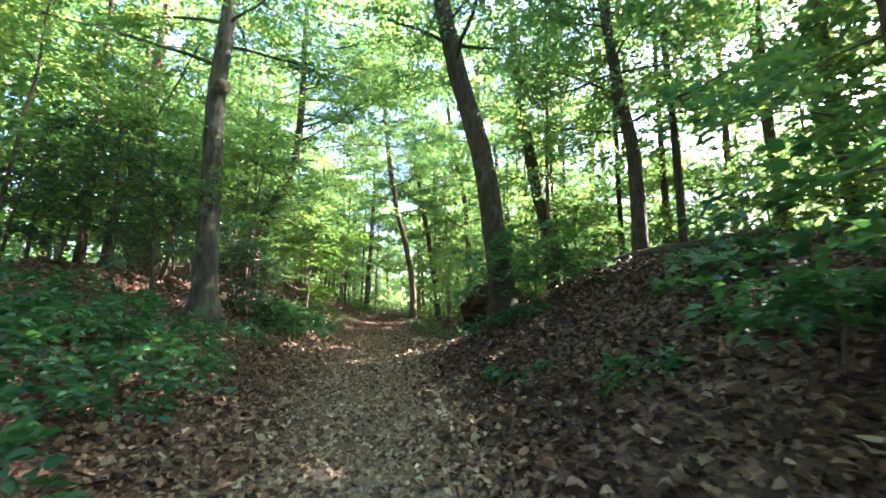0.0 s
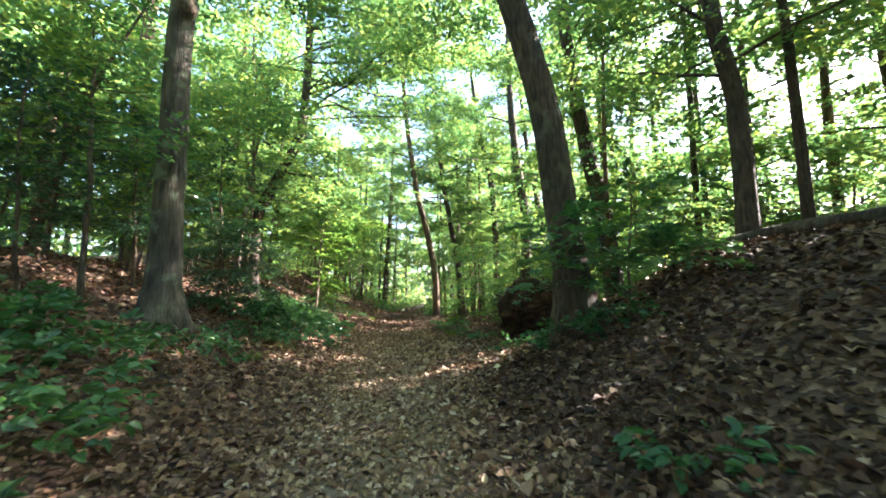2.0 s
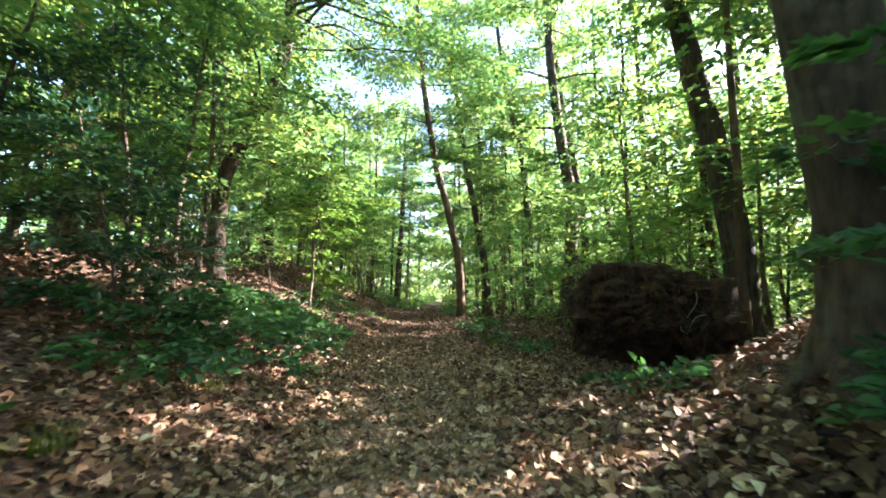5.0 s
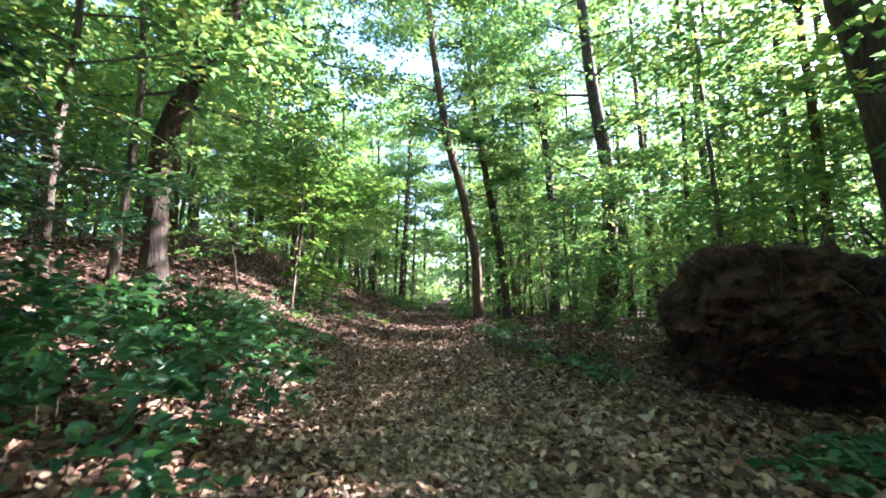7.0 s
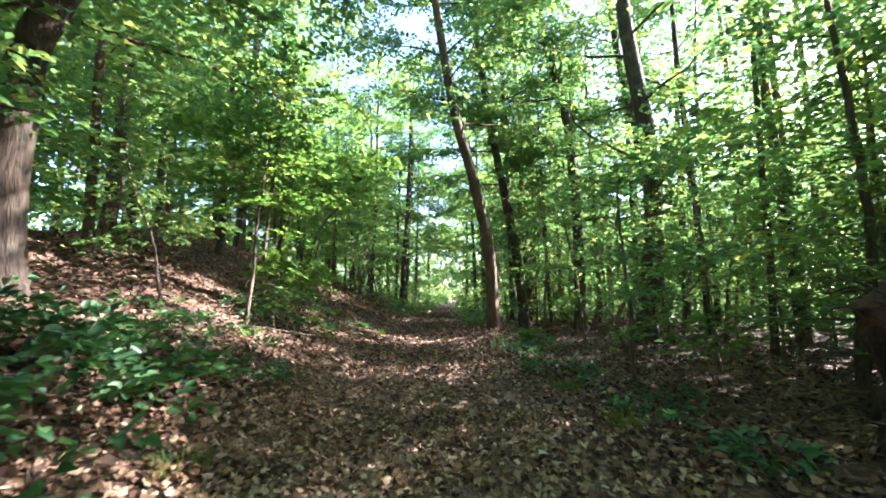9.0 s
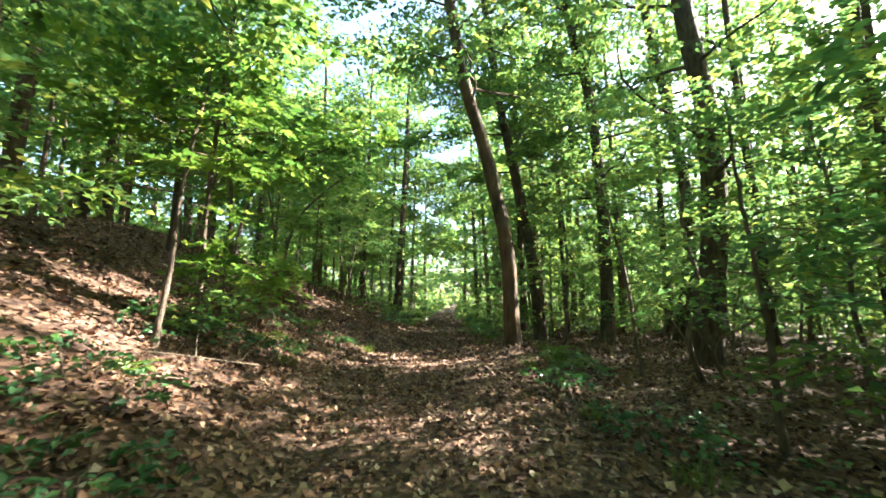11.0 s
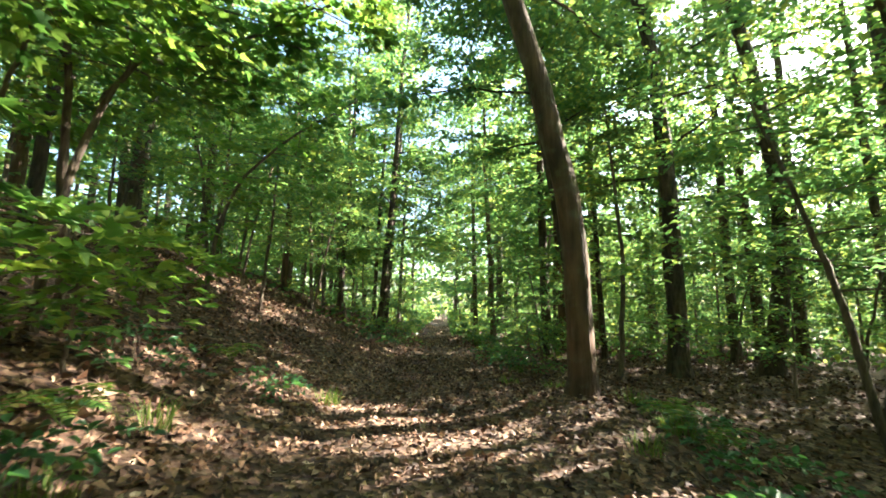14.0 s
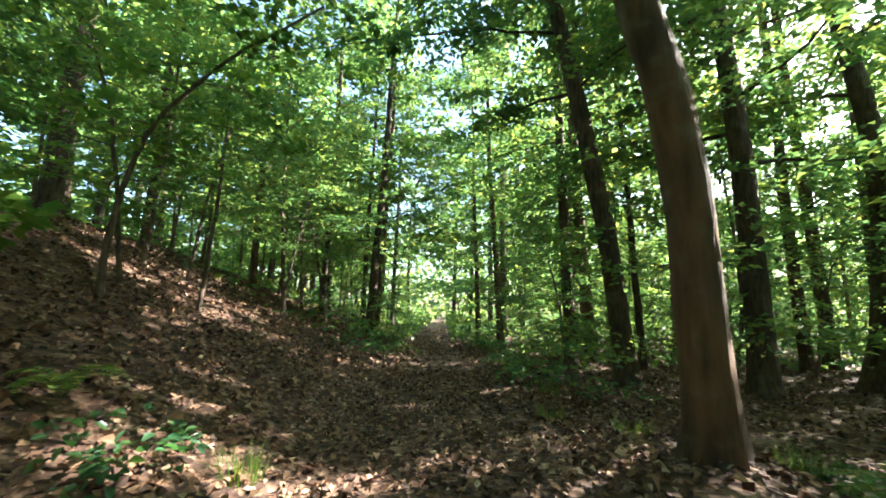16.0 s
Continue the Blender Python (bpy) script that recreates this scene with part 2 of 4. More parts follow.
def sprays(rng, base, heading, length, per, droop=0.25, spread=0.55, flat=0.17):
    """Leaf places on flat fans of twig: per leaves on each fan, both sides of its twig."""
    m = len(base)
    heading = unit(heading)
    up = unit(np.array([0, 0, 1.0]) + flat * rng.standard_normal((m, 3)))
    up = unit(up - (up * heading).sum(-1, keepdims=True) * heading)
    side = np.cross(up, heading)
    s = rng.uniform(0.05, 1, (m, per))
    w = rng.uniform(-1, 1, (m, per)) * (0.25 + 0.75 * np.sin(np.pi * s)) * spread
    L = length[:, None]
    pos = base[:, None] + heading[:, None] * (s * L)[..., None] + side[:, None] * (w * L)[..., None]
    pos[..., 2] -= droop * L * (s**2 + 0.5 * w**2)
    pos += rng.normal(0, 0.03, pos.shape) * L[..., None]
    along = heading[:, None] + side[:, None] * (np.sign(w) * rng.uniform(0.4, 1.3, w.shape))[..., None] + rng.normal(0, 0.25, pos.shape)
    along[..., 2] -= 0.25
    nrm = unit(up[:, None] + flat * 1.5 * rng.standard_normal(pos.shape))
    return pos.reshape(-1, 3), unit(along.reshape(-1, 3)), nrm.reshape(-1, 3)


# ---- terrain ----
PATH_Y = (-40, -5, 0, 5, 12, 20, 25, 30, 41, 50, 70, 120)
PATH_X = (5, 0.5, -0.2, -0.95, -2.1, -3.3, -4.2, -4.7, -5.2, -5.8, -6.5, -8)


def ease(a, b, x):
    t = np.clip((x - a) / (b - a), 0, 1)
    return t * t * (3 - 2 * t)


def trail_x(y):
    return np.interp(y, PATH_Y, PATH_X)


def height(x, y):
    """The ground: a level trail, a long bank to its left, a mound to its right that ends at the root plate."""
    x, y = np.asarray(x, float), np.asarray(y, float)
    c = trail_x(y)
    u = np.clip(c - 1.35 - x, 0, None)
    top = np.interp(y, [-20, 5, 12, 20, 32, 42, 55, 80], [2.0, 2.3, 2.6, 2.5, 4.6, 4.3, 2.6, 1.2])
    s = np.clip(u / np.interp(y, [22, 32], [7.0, 11.0]), 0, 1)
    left = top * (0.75 * s + 0.75 * s**2 - 0.5 * s**3)
    v = x - c - 1.2
    m = 1 - ease(10.5, 15.5, y - 0.25 * v)
    right = 2.75 * m * ease(-0.8, 7.2, v) * (1 - 0.8 * ease(7.5, 15, v)) - 0.25 * (1 - m) * ease(0.5, 3, v)
    knoll = 0.3 * np.exp(-((x + 1.9) ** 2 + (y - 29.2) ** 2) / 1.6) + 0.3 * np.exp(-((x - 0.9) ** 2 + (y - 18.2) ** 2) / 0.7)
    wave = 0.03 * np.sin(1.7 * x + 0.6 * y) * np.sin(0.9 * y - 0.4 * x) + 0.018 * np.sin(4.1 * x + 1.3) * np.sin(3.7 * y)
    hollow = -0.04 * np.exp(-((x - c) ** 2) / 0.8)
    return left + right + knoll + wave * (1 + 0.8 * ease(1.2, 3.0, np.abs(x - c))) + hollow


def ground_z(x, y):
    return float(height(x, y))


gx = np.concatenate([np.linspace(-300, -27, 24), np.arange(-25, 22, 0.3), np.linspace(24, 300, 24)])
gy = np.concatenate([np.linspace(-300, -8, 24), np.arange(-6, 58, 0.3), np.linspace(60, 400, 40)])
GX, GY = np.meshgrid(gx, gy, indexing="ij")
rng0 = np.random.default_rng(3)
GZ = height(GX, GY) + rng0.normal(0, 0.012, GX.shape)
ii, jj = np.meshgrid(np.arange(len(gx) - 1), np.arange(len(gy) - 1), indexing="ij")
ny = len(gy)
gg = Geo().add(np.stack([GX, GY, GZ], -1), np.stack([ii * ny + jj, (ii + 1) * ny + jj, (ii + 1) * ny + jj + 1, ii * ny + jj + 1], -1))
ground = part("ground", gg, MAT_GROUND)
tagged(ground, "brown forest floor with a trodden trail between leaf-strewn banks", "ground", kind="structure")
att = ground.data.attributes.new("trail", "FLOAT", "POINT")
att.data.foreach_set("value", ((1 - ease(0.5, 1.5, np.abs(GX - trail_x(GY)))) * (1 - 0.7 * ease(15, 23, GY))).astype(np.float32).ravel())

# ---- trees ----
# openings in the canopy through which the sun reaches the ground: x, y, half width, half length, share of leaves left
GAPS = [(-7.6, 26.0, 2.2, 1.8, 0.5), (-3.2, 27.4, 2.4, 1.5, 0.08), (-7.6, 29.2, 1.8, 1.0, 0.3), (-5.6, 28.5, 2.2, 1.2, 0.3), (0.3, 11.3, 2.3, 1.5, 0.06), (-5.4, 5.4, 1.3, 1.0, 0.45), (-8.4, 22.0, 2.0, 1.5, 0.15),
        (-12.8, 22.5, 3.2, 3.2, 0.12), (3.5, 34.6, 4.0, 1.1, 0.4), (-14.5, 33.5, 1.8, 1.5, 0.4), (-4.5, 38.0, 1.2, 2.0, 0.4), (-6.0, 52.0, 4.0, 5.0, 0.5)]


def thin(rng, pos):
    """Which of the places stay, where the canopy is open towards the sun."""
    d = np.array(SUN_DIR)
    foot = pos - d * ((pos[:, 2:] - 0.3) / d[2])
    keep = np.ones(len(pos), bool)
    roll = rng.random(len(pos))
    for x, y, a, b, share in GAPS:
        inside = ((foot[:, 0] - x) / a) ** 2 + ((foot[:, 1] - y) / b) ** 2 < 1
        keep &= ~inside | (roll < share) | (pos[:, 2] < 2.0)
    return keep


def shades_gap(x, y, tall):
    """Whether a tree there would stand between the sun and an opening."""
    d = SUN_DIR
    for z in np.arange(2.0, tall, 1.0):
        fx, fy = x - d.x * z / d.z, y - d.y * z / d.z
        if any(((fx - a) / (w + 1.6)) ** 2 + ((fy - b) / (h + 1.6)) ** 2 < 1 for a, b, w, h, share in GAPS if share <= 0.2):
            return True
    return False


def crown_on(rng, geo, lines, per_metre, per, spray_len, leaf_size, fine, scatter=0.35, droop=0.25, inner=0.25, thinned=True, origin=(0, 0, 0)):
    """Leaf fans along limb lines."""
    bases, heads = [], []
    for line in lines:
        seg = np.linalg.norm(np.diff(line, axis=0), axis=1)
        total = seg.sum()
        k = max(3, int(total * per_metre))
        s = rng.uniform(inner, 1.02, k) * (len(line) - 1)
        i = np.clip(s.astype(int), 0, len(line) - 2)
        t = (s - i)[:, None]
        bases.append(line[i] * (1 - t) + line[i + 1] * t + rng.normal(0, scatter, (k, 3)) * [1, 1, 0.4])
        d = unit(line[i + 1] - line[i])
        ang = rng.uniform(-1.9, 1.9, k)
        ca, sa = np.cos(ang), np.sin(ang)
        heads.append(np.stack([d[:, 0] * ca - d[:, 1] * sa, d[:, 0] * sa + d[:, 1] * ca, 0.2 * d[:, 2] + rng.normal(0, 0.15, k)], 1))
    base, head = np.concatenate(bases), np.concatenate(heads)
    if thinned:
        keep = thin(rng, base + np.array(origin))
        base, head = base[keep], head[keep]
    if not len(base):
        base, head = np.zeros((1, 3)) + lines[0][-1], np.array([[1.0, 0, 0]])
    pos, along, nrm = sprays(rng, base, head, rng.uniform(*spray_len, len(base)), per, droop)
    leaves(geo, pos, along, nrm, leaf_size * rng.uniform(0.65, 1.25, len(pos)), 0.6, fine)


def limb_line(rng, start, heading, length, rise, steps=9, sag=0.1):
    s = np.linspace(0, 1, steps)[:, None]
    h = np.array([heading[0], heading[1], 0.0])
    line = np.array(start) + h * length * s + np.array([0, 0, 1.0]) * (rise * length * s - sag * length * s**2)
    wob = np.cumsum(rng.normal(0, 0.05 * length, (steps, 3)), axis=0) * s
    return line + wob * [1, 1, 0.6]


def tree(name, label, pts, r0, bark, limbs, leaf=0.18, per=26, per_metre=7.0, spray_len=(0.6, 1.2), top=20.0, fine=False, seed=1, sides=14, taper=0.55, leaf_mat=None, group="", thinned=True,
         flare=0.5, category="tree", limb_r=0.24, scatter=0.45, droop=0.25, limb_sides=6):
    """A tree: bent trunk with flared foot, limbs and a crown of leaf fans. limbs: (count, lowest, highest, shortest, longest, rise)."""
    rng = np.random.default_rng(seed)
    pts = [np.array(p, float) for p in pts]
    base = pts[0].copy()
    if pts[-1][2] < base[2] + top - 1:
        d = pts[-1] - pts[-2]
        d = d / np.linalg.norm(d)
        need = base[2] + top - pts[-1][2]
        pts.append(pts[-1] + np.array([d[0] * 0.6, d[1] * 0.6, 1.0]) * need * 0.5)
        pts.append(pts[-1] + np.array([d[0] * 0.2 + rng.normal(0, 0.05), d[1] * 0.2, 1.0]) * need * 0.5)
    root = new(name)
    root.location = base
    tagged(root, label, category, group)
    local = [p - base for p in pts]
    local[0] = local[0] - np.array([0, 0, 0.35])
    line = curve_points(local, 34)
    line[1:] += np.cumsum(rng.normal(0, 0.012, (33, 3)), axis=0) * [1, 1, 0]
    zz = np.clip(line[:, 2], 0, None)
    total = zz[-1]
    rad = r0 * (1 - (zz / total) ** 0.9 * 0.9) ** taper * (1 + flare * np.exp(-zz / (1.1 * r0 + 0.12)))
    # denser rings at the foot
    extra = np.linspace(0, 1, 8)[1:-1]
    foot = [line[0] * (1 - e) + line[1] * e for e in extra]
    line2 = np.vstack([line[:1], foot, line[1:]])
    z2 = np.clip(line2[:, 2], 0, None)
    rad2 = r0 * (1 - (z2 / total) ** 0.9 * 0.9) ** taper * (1 + flare * np.exp(-z2 / (0.9 * r0 + 0.10)))
    part("trunk", Geo().add(*tube(line2, rad2, sides, 0.05, rng)), bark, root)
    count, lo, hi, short, long_, rise = limbs
    lines = []
    ang = rng.uniform(0, 6.28)
    for i in range(count):
        z = lo + (hi - lo) * (i + rng.random()) / count
        k = min(np.searchsorted(line[:, 2], z), len(line) - 2)
        ang += 2.4 + rng.normal(0, 0.35)
        u = (z - lo) / max(hi - lo, 0.1)
        L = rng.uniform(short, long_) * (1 - 0.45 * u**2)
        ll = limb_line(rng, line[k], (math.cos(ang), math.sin(ang)), L, rise * (0.6 + 0.8 * rng.random()), 9 if limb_sides > 4 else 6)
        lines.append(ll)
        r = max(0.012, limb_r * rad[min(k, len(rad) - 1)])
        part("limb", Geo().add(*tube(ll, r * np.linspace(1, 0.15, len(ll)), limb_sides, 0.05, rng)), bark, root)
    if lines:
        g = Geo()
        crown_on(rng, g, lines + [line[-10:]], per_metre, per, spray_len, leaf, fine, scatter=scatter, droop=droop, thinned=thinned, origin=base)
        part("crown", g, leaf_mat or MAT_LEAF, root)
    return root


def on_ground(x, y, dz=0.0):
    return (x, y, ground_z(x, y) + dz)


BEECH = "tall grey-barked forest tree with green leaves"
# beside the trail, in the order in which it passes them
big_left = tree("beech_tree", "thick grey-brown tree with knot and flared roots on the bank", [on_ground(-6.3, 10.8), (-6.36, 10.8, 4.3), (-6.35, 10.9, 8.3), (-6.0, 11.2, 13)], 0.285, MAT_GREY,
                (26, 6.6, 19, 3.0, 7.0, 0.2), seed=11, sides=20, flare=0.9, leaf=0.15, per_metre=8.0)
g = Geo()
k_rng = np.random.default_rng(5)
g.add(*tube(curve_points([(0.14, -0.14, 6.30), (0.27, -0.26, 6.36), (0.36, -0.35, 6.42)], 8), np.array([0.22, 0.23, 0.23, 0.22, 0.20, 0.16, 0.09, 0.01]), 10, 0.14, k_rng))
part("knot", g, MAT_TWIG, big_left, "dark healed branch knot")
big_right = tree("oak_tree", "massive dark furrowed tree leaning at the mound's end", [on_ground(1.75, 11.4), (1.2, 11.3, 5.2), (0.35, 11.3, 8.6), (-0.4, 11.5, 13)], 0.345, MAT_BARK,
                 (24, 6.5, 19, 3.0, 7.0, 0.22), seed=12, sides=20, flare=0.55, leaf=0.15)
tree("oak_tree", "dark straight tree on the crest of the leaf mound", [on_ground(6.7, 13.6), (6.65, 13.6, 6.3), (6.2, 13.6, 9.3)], 0.27, MAT_BARK, (24, 4.6, 16, 2.4, 5.5, 0.2), seed=13, top=17, leaf=0.15)
tree("oak_tree", "thick leaning tree beside the upturned root plate", [on_ground(5.2, 18.5), (4.95, 18.5, 3.2), (4.6, 18.5, 5.6), (4.15, 18.5, 8.0)], 0.37, MAT_BARK, (12, 8.0, 18, 2.5, 4.5, 0.3), seed=14, sides=18)
lean_bank = tree("beech_tree", "grey tree with a leaning top on the leaf bank", [on_ground(-8.95, 19.3), (-9.0, 19.3, 3.2), (-8.95, 19.3, 4.8), (-8.4, 19.35, 6.0), (-7.4, 19.4, 8.0), (-7.15, 19.5, 10), (-7.05, 19.5, 14)], 0.235, MAT_BARK,
     (28, 3.2, 18, 3.0, 7.5, 0.12), seed=15, sides=16, flare=0.35, leaf=0.15, per_metre=9.0)
tree("beech_tree", "smooth brown tree leaning over the trail's edge", [on_ground(-2.1, 29.2), (-2.17, 29.2, 1.5), (-2.3, 29.2, 3.3), (-2.75, 29.2, 5.6), (-3.5, 29.2, 8.6), (-4.2, 29.3, 13.5)], 0.225, MAT_SMOOTH,
     (30, 6.5, 24, 2.8, 6.8, 0.2), seed=16, sides=18, flare=0.35, leaf=0.19, top=25)
dark_oak = tree("oak_tree", "thick dark tree standing in the flat wood", [on_ground(3.05, 29.3), (3.6, 29.3, 3.2), (3.7, 29.3, 6.5), (3.3, 29.3, 10)], 0.36, MAT_BARK, (22, 4.0, 22, 2.5, 5.5, 0.15), seed=17, sides=16, top=23, flare=0.25)
tree("oak_tree", "dark slender tree bending towards the trail", [on_ground(2.15, 34.5), (2.2, 34.5, 4.6), (1.9, 34.5, 9.9), (0.95, 34.5, 14.8)], 0.27, MAT_BARK, (26, 4.5, 24, 2.6, 6.0, 0.15), seed=18, top=25, leaf=0.2)
tree("oak_tree", "dark tree with a bent stem in the flat wood", [on_ground(5.2, 35.3), (6.0, 35.3, 4.3), (5.6, 35.3, 9.4), (5.0, 35.3, 12.8)], 0.27, MAT_BARK, (20, 5.5, 23, 2.4, 5.5, 0.2), seed=19, top=24, leaf=0.2)
tree("beech_tree", BEECH + " behind the leaning tree", [on_ground(-0.35, 35.3), (-0.8, 35.3, 4.2), (-1.9, 35.3, 11)], 0.25, MAT_BARK, (26, 6.0, 24, 2.6, 6.5, 0.2), seed=20, top=25, leaf=0.2)
tree("beech_tree", "pale-topped tree standing high on the leaf bank", [on_ground(-15.6, 21.0), (-15.9, 21.0, 11.0), (-15.4, 21.0, 18.4)], 0.40, MAT_SMOOTH, (16, 6.0, 20, 2.5, 5.0, 0.25), seed=21, top=22)

def surface_roots(thing, r0, spread, bark, seed, angles):
    """Roots that leave the foot of a trunk and dip into the ground."""
    rng = np.random.default_rng(seed)
    bx, by, bz = thing.location
    for a in angles:
        L = spread * rng.uniform(0.7, 1.2)
        line = []
        for u in np.linspace(0.25, 1.0, 9):
            b = a + 0.35 * math.sin(3 * u + seed)
            px, py = math.cos(b) * (r0 * 0.6 + L * (u - 0.25)), math.sin(b) * (r0 * 0.6 + L * (u - 0.25))
            line.append((px, py, ground_z(bx + px, by + py) - bz + 0.32 * r0 * (1 - u) * 2.2 - 0.05 * u))
        part("surface_root", Geo().add(*tube(line, r0 * np.linspace(0.5, 0.10, 9), 8, 0.1, rng)), bark, thing)


surface_roots(big_left, 0.285, 1.1, MAT_GREY, 3, (-1.9, -0.9, -0.2, 0.9, 2.6))
surface_roots(big_right, 0.345, 1.0, MAT_BARK, 4, (-2.6, -1.7, -0.7, 0.6, 3.0))
surface_roots(dark_oak, 0.26, 0.6, MAT_BARK, 6, (-2.5, -1.4, -0.4, 1.0))
# its long upper limbs, which reach out above the trail
limb_rng = np.random.default_rng(65)
over = []
for k in range(11):
    z, a = 9.4 + 0.75 * k, limb_rng.uniform(-0.65, 0.65)
    s0 = np.array((-7.15, 19.5, z)) - np.array(lean_bank.location)
    over.append(limb_line(limb_rng, s0, (math.cos(a), math.sin(a)), limb_rng.uniform(5.5, 8.5), 0.1))
    part("limb", Geo().add(*tube(over[-1], np.linspace(0.06, 0.01, 9), 6, 0.05, limb_rng)), MAT_BARK, lean_bank)
g = Geo()
crown_on(limb_rng, g, over, 9.0, 24, (0.6, 1.2), 0.15, False, scatter=0.5, origin=lean_bank.location)
part("crown", g, MAT_LEAF, lean_bank)
# bare dead boughs hanging from the leaning top
dead_rng = np.random.default_rng(64)
for z, L, a in ((9.2, 3.4, -0.3), (10.4, 4.2, 0.15), (11.3, 3.6, -0.7), (8.3, 2.6, -1.1), (12.0, 4.4, -0.1)):
    s0 = np.array((-7.2, 19.45, z)) - np.array(lean_bank.location)
    out = np.array((math.cos(a), math.sin(a), 0.0))
    line = curve_points([s0, s0 + out * L * 0.4 + [0, 0, 0.35], s0 + out * L * 0.75 + [0, 0, -0.2], s0 + out * L + [0, 0, -1.2]], 12) + np.cumsum(dead_rng.normal(0, 0.04, (12, 3)), axis=0)
    part("dead_bough", Geo().add(*tube(line, np.linspace(0.045, 0.008, 12), 6, 0.05, dead_rng)), MAT_TWIG, lean_bank, "bare dead bough")
    for k in (5, 7, 9):
        d = unit(np.array([dead_rng.normal(0, 0.6), dead_rng.normal(0, 0.6), -dead_rng.uniform(0.3, 1.0)])) * dead_rng.uniform(0.5, 1.1)
        part("dead_twig", Geo().add(*tube(curve_points([line[k], line[k] + d * 0.5 + dead_rng.normal(0, 0.08, 3), line[k] + d], 6), np.linspace(0.014, 0.004, 6), 4)), MAT_TWIG, lean_bank)

# slender trees: x, y, radius, lean x, lowest limb, seed
# those with y up to 3 stand out of view, added to shade the ground
SLENDER = [(6.0, 0.5, 0.3, -0.05, 4, 200), (4.5, -3.0, 0.3, 0.0, 4, 201), (-5.6, 0.3, 0.3, 0.03, 5, 202), (8.1, 13.5, 0.15, -0.02, 5, 31), (8.0, 18.0, 0.14, 0.0, 4, 32), (4.6, 17.6, 0.11, 0.02, 4, 33), (11.4, 27.0, 0.2, -0.03, 4, 34), (15.2, 17.2, 0.26, -0.08, 5, 35),
           (0.6, 41.0, 0.24, -0.04, 6, 36), (6.4, 38.6, 0.19, 0.0, 5, 37), (9.0, 38.8, 0.22, 0.03, 5, 38), (4.5, 39.5, 0.15, -0.02, 4, 39), (-0.6, 39.2, 0.2, -0.02, 5, 40),
           (1.5, 38.6, 0.12, -0.04, 4, 41), (3.4, 45.0, 0.2, -0.03, 5, 42), (1.4, 46.0, 0.28, 0.02, 5, 43), (15.9, 41.0, 0.35, -0.02, 5, 44), (-11.1, 22.5, 0.11, 0.0, 3.5, 45),
           (-16.4, 36.5, 0.30, 0.05, 4, 46), (-14.9, 38.5, 0.17, 0.02, 4, 47), (-12.4, 41.0, 0.15, 0.0, 4, 48), (-10.6, 44.0, 0.14, 0.02, 4, 49), (-18.5, 33.0, 0.22, 0.03, 4, 50),
           (-20.5, 36.0, 0.24, 0.0, 4, 51), (-9.4, 47.0, 0.13, 0.03, 4, 52), (-13.5, 30.5, 0.14, 0.03, 4, 53), (-14.2, 26.0, 0.2, 0.04, 4, 54), (-8.4, 51.0, 0.14, 0.02, 4, 55),
           (9.5, 31.0, 0.2, -0.02, 4, 56), (12.5, 34.0, 0.18, 0.02, 4, 57), (7.5, 24.5, 0.14, 0.0, 4, 58), (10.6, 21.5, 0.17, -0.02, 4, 59), (-12.6, 14.0, 0.17, 0.02, 4, 60),
           (-11.0, 6.5, 0.22, 0.03, 4, 61), (-16.0, 11.0, 0.25, 0.02, 4, 62), (-2.2, 46.5, 0.17, -0.05, 5, 63), (-3.0, 52.0, 0.18, -0.03, 5, 64), (12.5, 9.0, 0.22, -0.05, 4, 65),
           (8.5, 3.0, 0.25, -0.05, 3.2, 69), (11.5, 5.5, 0.25, -0.05, 3.2, 70), (7.0, -2.5, 0.25, -0.06, 4, 171), (11.0, -2.0, 0.22, 0.0, 4, 172), (14.5, 2.0, 0.25, -0.03, 3, 173), (9.6, 7.9, 0.16, -0.05, 2.6, 174), (14.0, 8.5, 0.2, -0.05, 3, 175), (12.0, 11.5, 0.2, -0.05, 2.6, 180), (15.0, 12.0, 0.25, -0.02, 2.6, 181), (17.5, 8.0, 0.25, -0.02, 2.6, 182), (12.8, 15.0, 0.18, -0.02, 2.6, 183), (10.4, 18.4, 0.2, 0.0, 2.6, 185), (13.8, 19.0, 0.22, 0.0, 2.6, 186), (-8.2, 43.0, 0.2, 0.06, 4, 188), (-8.8, 47.2, 0.2, 0.06, 4, 190), (7.6, 28.4, 0.2, -0.04, 3.5, 196), (6.6, 31.8, 0.16, -0.05, 3.2, 197), (10.8, 35.6, 0.22, -0.04, 3.2, 198), (8.2, 39.8, 0.22, -0.04, 3.2, 199), (17.5, 14.5, 0.25, 0.0, 2.6, 184), (-8.5, 2.0, 0.2, 0.04, 4, 176), (-10.5, -2.0, 0.25, 0.04, 4, 177), (-4.5, -5.0, 0.25, 0.04, 5, 178), (3.5, -6.0, 0.25, -0.05, 5, 179), (6.2, 21.5, 0.12, -0.03, 3.5, 66), (5.4, 26.5, 0.1, 0.02, 3.5, 67), (8.6, 35.0, 0.14, -0.02, 4, 68)]
